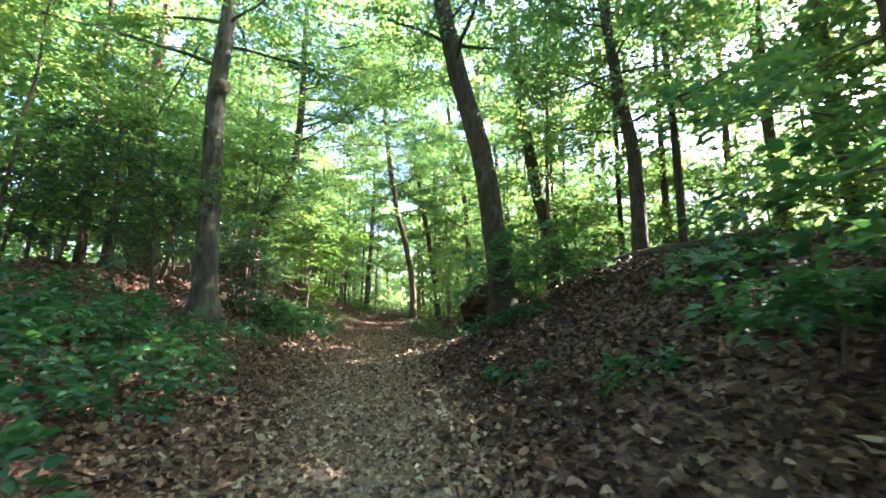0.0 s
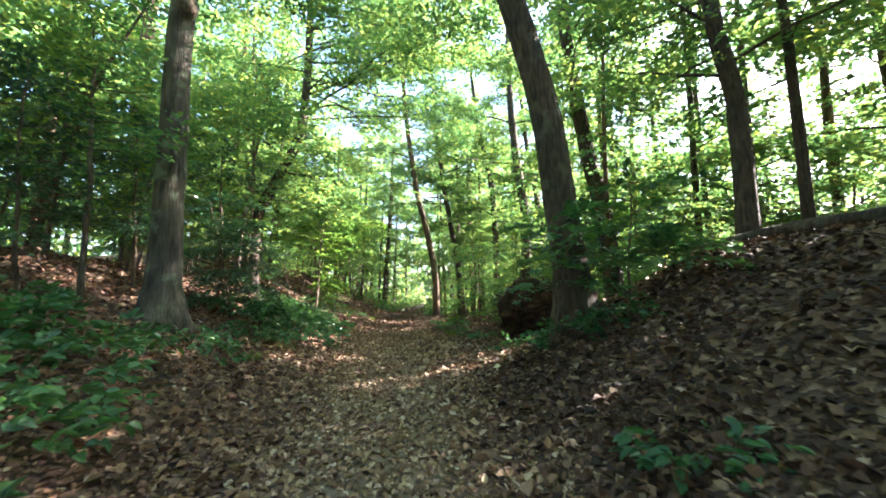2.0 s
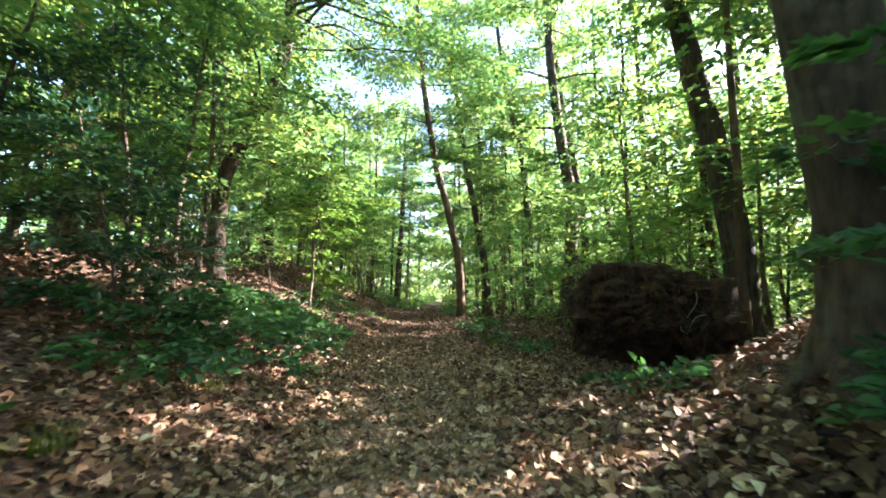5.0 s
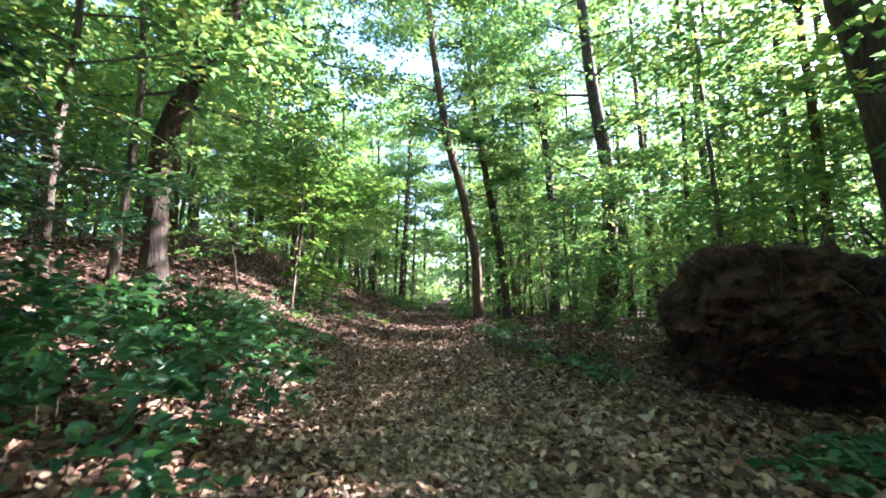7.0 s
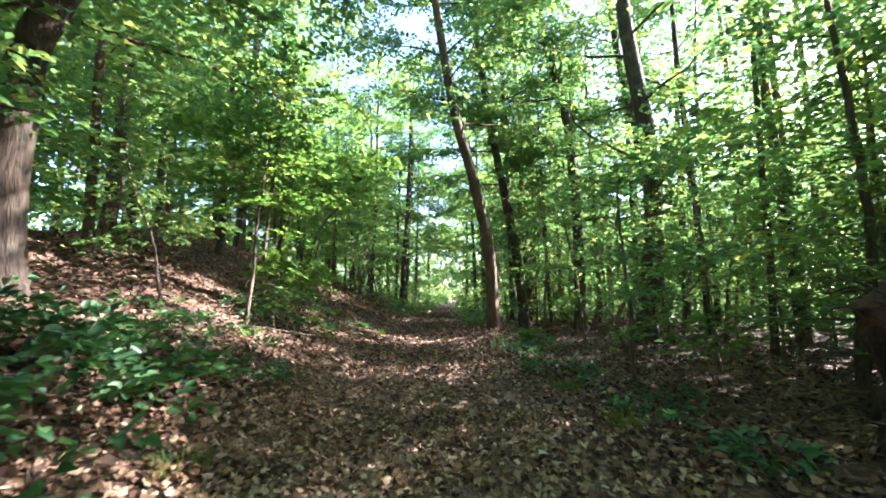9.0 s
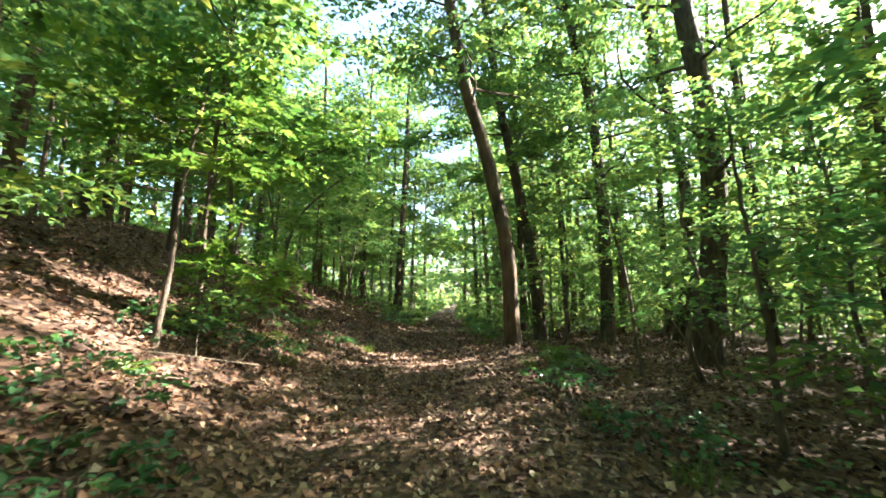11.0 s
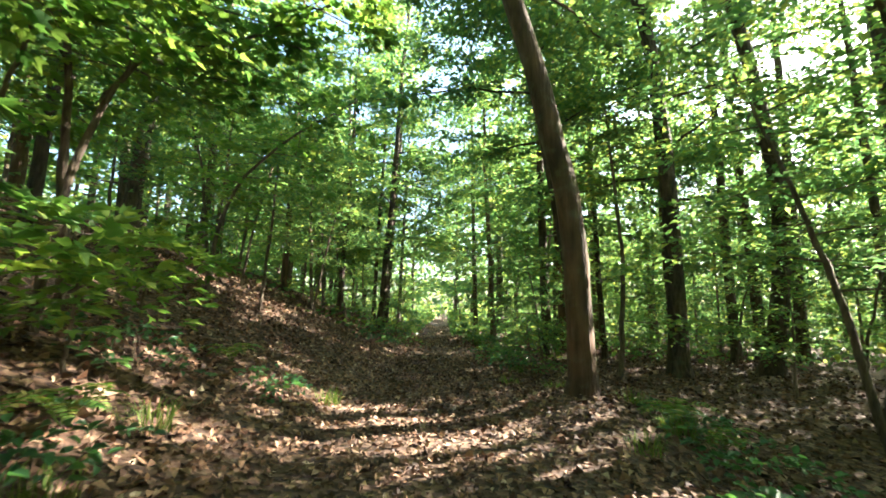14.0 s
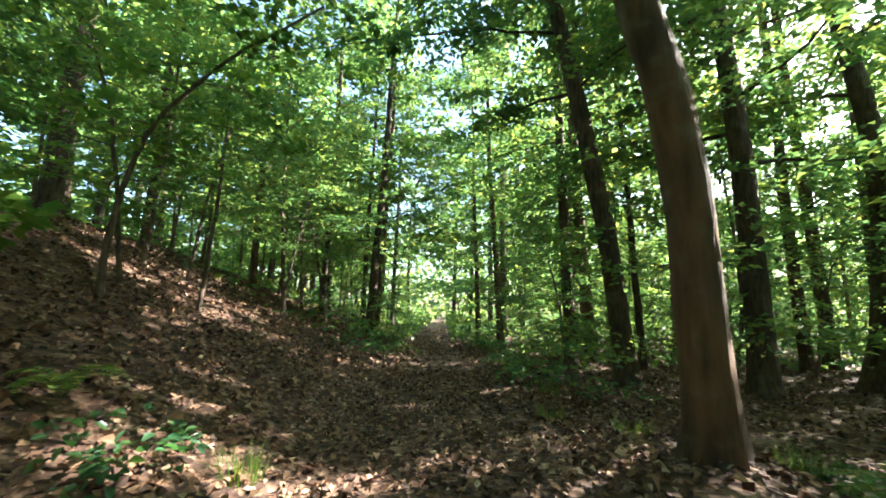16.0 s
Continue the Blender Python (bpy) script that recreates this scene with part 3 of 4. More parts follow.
# those whose limbs arch far out, over the trail and over the mound
ARCHING = (31, 32, 34, 35, 46, 47, 53, 183, 185, 186, 200, 201, 202, 61, 62, 176, 177, 178, 179, 36, 40, 42, 43, 49, 52, 55, 63, 64, 69, 70, 171, 173, 174, 175, 188, 190)
for x, y, r, lean, low, seed in SLENDER:
    p = on_ground(x, y)
    tall = 12 + 27 * r + (seed * 7 % 5)
    wide = seed in ARCHING
    tree("forest_tree", "slender dark-stemmed forest tree with green leaves", [p, (x + 3 * lean, y, p[2] + 3), (x + 9 * lean, y, p[2] + 9)], r, MAT_BARK if seed % 3 else MAT_SMOOTH,
         (16, low - 0.8, tall * 0.95, 2.8 if wide else 1.8, 6.0 if wide else 4.2, 0.15), seed=seed, top=tall, sides=10, per=20 if wide else 16, per_metre=6.0 if wide else 5.0, leaf=0.22, group="slender forest trees", flare=0.35, limb_sides=5)

# saplings with low layered fans: x, y, height, reach, lowest, seed, holly
SAPLINGS = [(3.1, 3.2, 0.7, 1.0, 0.25, 71, 2), (4.4, 6.4, 0.5, 0.6, 0.15, 125, 2), (1.1, 10.7, 2.5, 1.2, 0.9, 72, 2), (2.4, 10.5, 2.4, 1.4, 0.8, 73, 2), (-6.9, 9.7, 6.0, 1.8, 2.6, 150, 0), (3.4, 10.8, 1.0, 1.1, 0.3, 127, 2),
            (-6.3, 13.3, 3.0, 1.6, 0.25, 75, 1), (-7.5, 14.6, 4.2, 1.8, 0.5, 123, 1), (-8.2, 12.4, 4.0, 1.7, 0.5, 145, 1), (-7.9, 16.2, 7.0, 2.9, 1.6, 146, 0), (-9.6, 11.2, 7.5, 2.8, 1.0, 147, 0), (-8.9, 8.0, 6.0, 2.4, 1.2, 148, 0), (3.0, 2.5, 1.7, 1.1, 0.5, 149, 2), (-10.4, 15.0, 5.2, 2.3, 0.8, 76, 0), (-11.6, 19.0, 5.5, 2.2, 1.2, 77, 0), (-7.6, 22.9, 4.8, 2.0, 2.1, 78, 3), (-8.5, 25.0, 6.2, 2.8, 2.6, 79, 3),
            (-9.2, 27.3, 7.0, 3.2, 3.4, 81, 3), (-10.8, 33.0, 5.5, 2.4, 2.4, 83, 0), (-9.5, 37.0, 5.0, 2.2, 1.8, 84, 0),
            (-9.0, 40.0, 5.6, 2.3, 1.0, 85, 0), (-8.3, 44.0, 5.0, 2.0, 0.8, 86, 0), (-8.8, 48.5, 5.5, 2.2, 0.6, 87, 0), (-7.6, 24.0, 1.0, 0.6, 0.2, 88, 0),
            (0.3, 22.5, 4.5, 2.0, 1.3, 89, 0), (2.6, 24.0, 5.0, 2.3, 1.4, 90, 0), (0.6, 27.0, 5.4, 2.2, 2.0, 91, 0), (5.8, 29.5, 6.0, 2.4, 1.8, 92, 0), (7.8, 32.5, 5.5, 2.3, 1.2, 93, 0),
            (-1.0, 38.0, 4.5, 1.8, 0.8, 94, 0), (-2.4, 43.0, 5.5, 2.2, 0.7, 95, 0), (2.4, 42.0, 6.0, 2.4, 0.8, 96, 0), (5.0, 21.0, 5.0, 2.3, 1.2, 97, 0), (7.8, 21.0, 5.5, 2.4, 1.4, 98, 0),
            (9.5, 25.5, 6.0, 2.5, 1.0, 99, 0), (12.0, 23.0, 6.0, 2.5, 0.8, 100, 0), (5.5, 16.0, 4.5, 1.8, 0.8, 101, 0), (9.6, 19.8, 5.0, 2.2, 1.0, 102, 0), (10.5, 16.5, 5.5, 2.4, 0.8, 103, 0),
            (-11.5, 12.0, 5.0, 2.2, 0.6, 104, 1), (-10.0, 9.0, 4.0, 2.0, 0.5, 105, 1), (-11.0, 17.5, 5.5, 2.4, 0.8, 106, 0), (-12.5, 21.0, 5.5, 2.4, 0.9, 107, 0), (-9.5, 13.6, 5.5, 2.4, 1.2, 108, 0),
            (-6.4, 36.8, 2.0, 1.0, 0.3, 109, 0), (-12.0, 36.5, 6.0, 2.4, 1.5, 110, 0), (-2.2, 33.0, 1.5, 0.7, 0.3, 111, 0), (-4.0, 57.0, 6.0, 2.6, 0.5, 113, 0),
            (-9.0, 56.0, 6.0, 2.6, 0.5, 114, 0), (-0.5, 50.0, 6.0, 2.6, 0.5, 115, 0), (10.0, 11.6, 4.0, 2.0, 0.6, 116, 0), (6.2, 33.6, 4.5, 2.0, 0.9, 117, 0), (3.4, 32.0, 3.0, 1.4, 0.8, 118, 0),
            (-12.5, 30.0, 5.0, 2.2, 2.4, 119, 0), (-14.0, 17.0, 6.0, 2.5, 0.8, 120, 0), (-7.4, 9.2, 3.6, 1.5, 0.8, 121, 1), (-8.6, 6.0, 2.6, 1.4, 0.3, 122, 0), (-8.0, 26.2, 1.4, 0.9, 0.5, 128, 3), (-8.6, 27.8, 1.5, 0.8, 0.8, 153, 3), (-7.9, 24.6, 1.6, 0.9, 0.9, 131, 3), (-9.8, 26.4, 4.6, 2.2, 2.9, 133, 0), (-10.5, 20.8, 3.4, 1.9, 1.3, 135, 0), (-8.3, 21.4, 2.6, 1.4, 1.1, 136, 0), (3.4, 21.8, 4.0, 2.0, 0.6, 137, 0), (6.0, 22.8, 4.5, 2.2, 0.6, 138, 0), (4.8, 25.2, 3.8, 1.9, 0.7, 139, 0), (7.2, 26.8, 4.5, 2.2, 0.6, 140, 0), (8.6, 29.8, 4.5, 2.2, 0.6, 141, 0), (11.0, 30.5, 4.5, 2.2, 0.5, 143, 0), (5.4, 37.2, 4.0, 2.0, 0.5, 144, 0)]
for x, y, tall, reach, low, seed, holly in SAPLINGS:
    rng = np.random.default_rng(seed)
    p = on_ground(x, y)
    a = rng.uniform(-0.25, 0.25, 2)
    fine = "lobed" if holly > 1 else y < 21
    tree(("beech_sapling", "holly_sapling", "maple_sapling", "maple_sapling")[holly], ("young tree with layered fans of light green leaves", "dark glossy-leaved sapling on the forest floor", "low sapling with broad flat deep green leaves", "young maple with wide fans of bright green lobed leaves")[holly],
         [p, (x + a[0] * 0.4 * tall, y + a[1] * 0.4 * tall, p[2] + tall * 0.5), (x + a[0] * tall, y + a[1] * tall, p[2] + tall)], 0.012 + 0.007 * tall, MAT_TWIG,
         (int(6 + 2.2 * tall), low, tall * 0.97, reach * 0.55, reach, 0.12), leaf=(0.125, 0.10, 0.15, 0.165)[holly], per=15, per_metre=4.0 if holly > 1 else 11.0 if holly == 1 else 5.5 if tall > 1.95 else 9.0, spray_len=(0.35, 0.7), top=tall, fine=fine, seed=seed, sides=6,
         leaf_mat=(MAT_LEAF, MAT_HOLLY, MAT_HERB, MAT_MAPLE)[holly], group="saplings", thinned=False, flare=0.2, category="sapling", limb_r=0.45, scatter=0.13, droop=0.3)

# bent over from the bank towards the trail
bank = ground_z(-10.1, 31.7)
tree("maple_sapling", "young maple bending over the bank with bright lobed leaves", [(-10.1, 31.7, bank), (-10.0, 31.7, bank + 1.5), (-9.5, 31.7, bank + 2.8), (-8.2, 31.6, bank + 4.0), (-6.6, 31.5, bank + 4.9)], 0.06, MAT_TWIG,
     (16, 1.7, 4.8, 1.0, 2.4, 0.06), leaf=0.165, per=15, per_metre=4.0, spray_len=(0.35, 0.7), top=5.5, fine="lobed", seed=151, sides=7, leaf_mat=MAT_MAPLE, group="saplings", thinned=False, flare=0.3, category="sapling", limb_r=0.4, scatter=0.13, droop=0.3)
tree("maple_sapling", "young maple bending over the trail with bright lobed leaves", [on_ground(-9.0, 26.8), on_ground(-8.8, 26.9, 2.2), on_ground(-8.3, 27.2, 3.9), (-7.2, 27.5, 5.3), (-5.9, 27.7, 6.0)], 0.06, MAT_TWIG,
     (18, 3.0, 4.9, 1.2, 2.6, 0.06), leaf=0.165, per=15, per_metre=4.5, spray_len=(0.35, 0.7), top=5.0, fine="lobed", seed=152, sides=7, leaf_mat=MAT_MAPLE, group="saplings", thinned=False, flare=0.3, category="sapling", limb_r=0.4, scatter=0.13, droop=0.3)

# understory of middling trees on both sides, with low wide layers of leaves
und_rng = np.random.default_rng(61)
MIDDLING = []
for k in range(6):
    MIDDLING.append(tree("understory_tree", "slim understory tree with wide layers of light green leaves", [(0, -150 - 10 * k, 0), (0.25, -150 - 10 * k, 3), (0.1 * k - 0.2, -150 - 10 * k, 8)], 0.075, MAT_TWIG,
                         (20, 1.0 if k < 3 else 2.5, 8.7, 1.7, 3.0, 0.06), seed=260 + k, top=9.0, sides=7, per=14, per_metre=5.4, leaf=0.165, limb_sides=5, spray_len=(0.5, 0.95), thinned=False, group="understory trees", flare=0.25, scatter=0.22, droop=0.3))
places = [(-12.2, 16.5), (-13.5, 19.5), (-11.8, 23.5), (-14.0, 13.5), (-12.0, 9.5), (-13.0, 6.0), (7.5, 25.5), (10.2, 27.0), (12.6, 29.5), (9.2, 22.6), (5.9, 23.6), (6.4, 19.4)]
for _ in range(4000):
    y = und_rng.uniform(11, 56)
    c = float(trail_x(y))
    left = und_rng.random() < 0.5
    x = c - und_rng.uniform(4.4, 15) if left else c + und_rng.uniform(5.2, 18)
    if not left and y < 20.5 and x < 8 or (y < 14 and not left):
        continue
    if any((x - a) ** 2 + (y - b) ** 2 < 1.5 for a, b in ((-9.3, 19.9), (-2.1, 29.2), (3.05, 29.3), (2.15, 34.5), (5.2, 35.3))):
        continue
    if 22 < y < 33 and left and x > c - 6.5 or (left and 26 < y < 44 and und_rng.random() < 0.6):
        continue
    if shades_gap(x, y, 9):
        continue
    if all((x - a) ** 2 + (y - b) ** 2 > 2.6**2 for a, b in places):
        places.append((x, y))
    if len(places) >= 64:
        break
for i, (x, y) in enumerate(places):
    s = und_rng.uniform(0.7, 1.15)
    m = Matrix.Translation(on_ground(x, y)) @ Matrix.Rotation(und_rng.uniform(0, 6.28), 4, "Z")
    k = i % 3 if x > trail_x(y) else 3 + i % 3
    t = copy_thing(MIDDLING[k], m)
    t.matrix_basis = m
    t.scale = (s, s, s)
for k, t in enumerate(MIDDLING):
    x, y = ((14.5, 26.0), (13.0, 37.5), (11.8, 31.8), (-16.5, 28.5), (-15.2, 42.0), (-13.2, 47.0))[k]
    t.matrix_basis = Matrix.Translation(on_ground(x, y))

# the wood beyond: a few patterns repeated
far_rng = np.random.default_rng(77)
PATTERNS = []
for k in range(5):
    t = tree("woodland_tree", "distant leafy tree of the surrounding wood", [(0, -200 - 15 * k, 0), (0.2, -200 - 15 * k, 6), (0.1, -200 - 15 * k, 11)], 0.22, MAT_BARK, (10, 1.0, 16.5, 2.8, 5.4, 0.15), seed=200 + k, top=17.0, sides=7, limb_sides=4,
             per=18, per_metre=3.6, leaf=0.42, spray_len=(0.9, 1.7), scatter=0.6, thinned=False, group="surrounding wood", flare=0.3)
    PATTERNS.append(t)
spots = []
for _ in range(6000):
    x, y = far_rng.uniform(-42, 44), far_rng.uniform(-18, 84)
    c = float(trail_x(y))
    if -19 < x < 14 and -6 < y < 49:
        continue
    if (abs(x - c) < 4.5 + 0.03 * max(y - 40, 0) and y < 76):
        continue
    if y < 60 and 10 < x < 45 and shades_gap(x, y, 14):
        continue
    # below y 4: unseen trees set closer, added to block skylight from behind
    near = 4.4 if abs(x) < 34 and y > 4 else 5.5 if y < 4 and abs(x) < 20 else 7.5
    if all((x - a) ** 2 + (y - b) ** 2 > near**2 for a, b in spots):
        spots.append((x, y))
    if len(spots) >= 135:
        break
for i, (x, y) in enumerate(spots):
    src = PATTERNS[i % 5]
    s = far_rng.uniform(0.8, 1.2) * ((0.85 if y > 22 else 1.05) if x > 12 else 1.25)
    m = Matrix.Translation(on_ground(x, y)) @ Matrix.Rotation(far_rng.uniform(0, 6.28), 4, "Z")
    if i < 5:
        src.matrix_basis = m
        src.scale = (s, s, s)
    else:
        c = copy_thing(src, m)
        c.scale = (s, s, s)

# ring of distant woodland that closes the view
ring = np.random.default_rng(90)
n = 52000
a, r = ring.uniform(0, 6.283, n), ring.uniform(80, 118, n)
top_z = 22 + 4 * np.sin(5 * a) + 3 * np.sin(13 * a + 1) + 2 * np.sin(31 * a)
pos = np.stack([r * np.cos(a), 30 + r * np.sin(a), ring.random(n) ** 1.2 * top_z], 1)
g = Geo()
leaves(g, pos, ring.standard_normal((n, 3)), unit(ring.standard_normal((n, 3))), ring.uniform(0.8, 1.9, n), 0.7)
tagged(part("distant_woodland", g, MAT_LEAF), "hazy green mass of distant woodland closing the view", "woodland", kind="stuff")

# low undergrowth of the wood further off
n = 26000
y = ring.uniform(38, 95, n)
side = np.where(ring.random(n) < 0.45, -1, 1)
x = trail_x(y) + side * (2.6 - 1.5 * ease(38, 46, y) + 42 * ring.random(n) ** 1.4)
clump = np.sin(1.3 * x + 0.7 * y) * np.sin(1.1 * y - 0.6 * x)
pos = np.stack([x, y, height(x, y) + ring.random(n) * (0.5 + 0.5 * clump + 0.02 * (y - 38))], 1)
g = Geo()
leaves(g, pos, ring.standard_normal((n, 3)) * [1, 1, 0.4], unit(ring.standard_normal((n, 3)) * 0.6 + [0, 0, 1]), ring.uniform(0.16, 0.34, n) * (1 + 0.012 * (y - 38)), 0.6)
tagged(part("undergrowth", g, MAT_LEAF), "low green undergrowth covering the far forest floor", "undergrowth", kind="stuff")

# leafy thicket of the wood on both sides, behind the first trees
n = 30000
y = ring.uniform(-4, 62, n)
side = np.where(ring.random(n) < 0.35, -1, 1)
x = trail_x(y) + side * (13 + 27 * ring.random(n))
clump = np.sin(0.9 * x + 0.5 * y) * np.sin(0.8 * y - 0.5 * x) + 0.5 * np.sin(2.3 * x - 1.1 * y)
pos = np.stack([x, y, height(x, y) + 0.2 + ring.random(n) ** 1.3 * np.clip(2.8 + 2.2 * clump, 0.5, 6)], 1)
g = Geo()
leaves(g, pos, ring.standard_normal((n, 3)) * [1, 1, 0.4], unit(ring.standard_normal((n, 3)) * 0.5 + [0, 0, 1]), ring.uniform(0.2, 0.38, n), 0.6)
tagged(part("thicket", g, MAT_LEAF), "sunlit green thicket between the trunks of the wood", "thicket", kind="stuff")

# ---- root plate of the fallen tree ----
rp_rng = np.random.default_rng(9)
root_plate = new("root_plate")
root_plate.matrix_world = pose(2.35, 17.6, ground_z(2.35, 17.6) - 0.1, 0, 0, -36)
tagged(root_plate, "upturned dark root plate of a fallen tree with clinging soil", "root plate")
na, nr = 90, 30
A, R = np.meshgrid(np.linspace(0, 2 * np.pi, na, endpoint=False), np.linspace(0, 1, nr), indexing="ij")


def lumps(x, y, z):
    return np.array([noise.fractal(Vector((a * 1.1, b * 1.1, c * 1.1)), 0.8, 2.2, 5) for a, b, c in zip(x.ravel(), y.ravel(), z.ravel())]).reshape(x.shape)


edge = 0.97 + 0.05 * np.sin(3 * A + 1) + 0.04 * np.sin(7 * A) + 0.03 * np.sin(13 * A + 2) + 0.02 * np.sin(29 * A)
CA, SA = np.sign(np.cos(A)) * np.abs(np.cos(A)) ** np.where(np.sin(A) < 0, 0.35, 0.7) * (1 - 0.08 * np.sin(A)), np.sign(np.sin(A)) * np.abs(np.sin(A)) ** 0.75
PXX, PZZ = 1.8 * R * edge * CA, 1.15 + 1.38 * R * edge * SA
g = Geo()
for sgn, depth in ((-1, 0.55), (1, 0.75)):
    PYY = sgn * depth * np.sqrt(np.clip(1 - R**9, 0, 1)) * 0.9
    bumps = lumps(PXX + 3, PYY + sgn * 4, PZZ) + 0.35 * lumps(4 * PXX, 4 * PYY + sgn * 7, 4 * PZZ) + 0.3 * lumps(10 * PXX, 10 * PYY + sgn * 5, 10 * PZZ)
    PYY2 = PYY + sgn * 0.38 * bumps * (1 - R**6) + (0.55 * np.exp(-((PZZ - 0.15) ** 2) / 0.25 - (PXX - 0.5) ** 2 / 1.6) if sgn < 0 else 0)
    rim = lumps(PXX + 3, 0 * PXX, PZZ) + 0.4 * lumps(4 * PXX, 0 * PXX, 4 * PZZ) + 0.35 * lumps(11 * PXX, 0 * PXX, 11 * PZZ)
    v = np.stack([PXX + 0.16 * rim, PYY2, PZZ + 0.16 * rim], -1)
    i, j = np.meshgrid(np.arange(na), np.arange(nr - 1), indexing="ij")
    i2 = (i + 1) % na
    f = np.stack([i * nr + j, i2 * nr + j, i2 * nr + j + 1, i * nr + j + 1], -1)
    g.add(v, f if sgn < 0 else f[..., ::-1])
part("soil_mass", g, MAT_SOIL, root_plate)
for k in range(120):
    a = rp_rng.uniform(-0.3, 3.6)
    r = rp_rng.uniform(0.35, 1.0)
    s = np.array([1.9 * r * math.cos(a), -0.45 * math.sqrt(1 - r * r * 0.9), 1.2 + 1.35 * r * math.sin(a)])
    if s[2] < 0.7:
        continue
    d = unit(np.array([math.cos(a) * rp_rng.uniform(-0.5, 1), -rp_rng.uniform(0.1, 0.8), math.sin(a) * 0.6 + rp_rng.uniform(-0.9, 0.3)]))
    L = rp_rng.uniform(0.2, 0.7)
    line = curve_points([s, s + d * L * 0.5 + rp_rng.normal(0, 0.06, 3), s + d * L + rp_rng.normal(0, 0.12, 3) + [0, 0, -0.12]], 7)
    part("root", Geo().add(*tube(line, rp_rng.uniform(0.005, 0.026) * np.linspace(1, 0.2, 7), 5, 0.1, rp_rng)), MAT_DRY if k % 15 == 0 else MAT_BARK, root_plate)
for k in range(90):
    a = rp_rng.uniform(0.5, 4.2)
    s = np.array([1.78 * math.copysign(abs(math.cos(a)) ** 0.7, math.cos(a)), rp_rng.uniform(-0.35, 0.2), max(0.15, 1.15 + 1.36 * math.copysign(abs(math.sin(a)) ** 0.75, math.sin(a)))])
    d = unit(np.array([math.cos(a) + rp_rng.normal(0, 0.5), -rp_rng.uniform(0.0, 0.7), math.sin(a) + rp_rng.normal(0, 0.5)]))
    L = rp_rng.uniform(0.08, 0.34)
    line = curve_points([s - d * 0.12, s + d * L * 0.5 + rp_rng.normal(0, 0.03, 3), s + d * L + rp_rng.normal(0, 0.06, 3) + [0, 0, -0.3 * L]], 6)
    part("root", Geo().add(*tube(line, rp_rng.uniform(0.004, 0.016) * np.linspace(1, 0.25, 6), 4)), MAT_DRY if k % 12 == 0 else MAT_BARK, root_plate)
fallen = [(0.2, 0.5, 1.25), (0.6, 2.5, 1.15), (1.4, 6.5, 0.7)]
part("fallen_stem", Geo().add(*tube(curve_points(fallen, 14), np.linspace(0.42, 0.24, 14), 14, 0.05, rp_rng)), MAT_BARK, root_plate)

# ---- logs and dead wood ----


def log(name, label, pts, r, mat, seed=1, category="log", stubs=()):
    rng = np.random.default_rng(seed)
    base = np.array(pts[0], float)
    line = curve_points([np.array(p) - base for p in pts], 16)
    rr = np.full(16, r) * np.linspace(1, 0.6, 16)
    rr[0] *= 0.6
    rr[-1] *= 0.3
    root = new(name)
    root.location = base
    tagged(root, label, category)
    part("stem", Geo().add(*tube(line, rr, 10, 0.07, rng)), mat, root)
    for u, d, L in stubs:
        s = line[int(u * 15)]
        part("branch", Geo().add(*tube(curve_points([s, s + np.array(d) * L * 0.5 + rng.normal(0, 0.03 * L, 3), s + np.array(d) * L], 7), r * 0.5 * np.linspace(1, 0.2, 7), 6, 0.08, rng)), mat, root)
    return root


log("fallen_log", "dark rotting log lying along the mound's crest", [on_ground(4.7, 12.7, 0.12), on_ground(5.8, 11.6, 0.16), on_ground(6.5, 9.9, 0.16), on_ground(6.9, 8.2, 0.14)], 0.19, MAT_BARK, 3, stubs=[(0.7, (0.1, -0.4, 0.6), 0.5), (0.9, (0.3, 0.2, 0.5), 0.4)])
log("dead_branch", "thin grey dead branch lying on the leaves", [on_ground(-7.4, 22.6, 0.05), on_ground(-6.9, 22.9, 0.2), on_ground(-6.2, 23.4, 0.28)], 0.011, MAT_DRY, 5, "branch", [(0.3, (0.5, -0.2, 0.5), 0.6), (0.5, (-0.3, 0.5, 0.6), 0.7), (0.7, (0.6, -0.5, 0.2), 0.5), (0.85, (0.1, 0.6, 0.4), 0.4)])
log("dead_branch", "thin grey dead branch lying on the leaves", [on_ground(-6.9, 21.9, 0.04), on_ground(-6.3, 22.3, 0.12), on_ground(-5.6, 22.5, 0.05)], 0.010, MAT_DRY, 6, "branch", [(0.4, (0.4, 0.5, 0.4), 0.6), (0.6, (0.3, -0.6, 0.3), 0.5)])
log("dead_branch", "thin fallen stick on the leaf mound", [on_ground(2.9, 6.0, 0.04), on_ground(3.3, 6.6, 0.12), on_ground(3.9, 7.2, 0.06)], 0.018, MAT_TWIG, 7, "branch", [(0.6, (0.6, -0.3, 0.3), 0.4)])
log("dead_branch", "short dark stick lying on the trail", [on_ground(-4.9, 24.9, 0.02), on_ground(-4.5, 25.1, 0.03), on_ground(-4.2, 25.2, 0.02)], 0.02, MAT_TWIG, 8, "branch")
log("bent_sapling", "gnarled bare bent sapling in the flat wood", [on_ground(1.6, 26.6, -0.1), on_ground(1.35, 26.6, 1.0), on_ground(1.75, 26.7, 1.9), on_ground(1.5, 26.8, 3.4), on_ground(1.7, 26.9, 4.6)], 0.06, MAT_TWIG, 9, "sapling", [(0.25, (-0.5, 0, 0.8), 1.0), (0.4, (0.6, 0.1, 0.7), 1.0)])
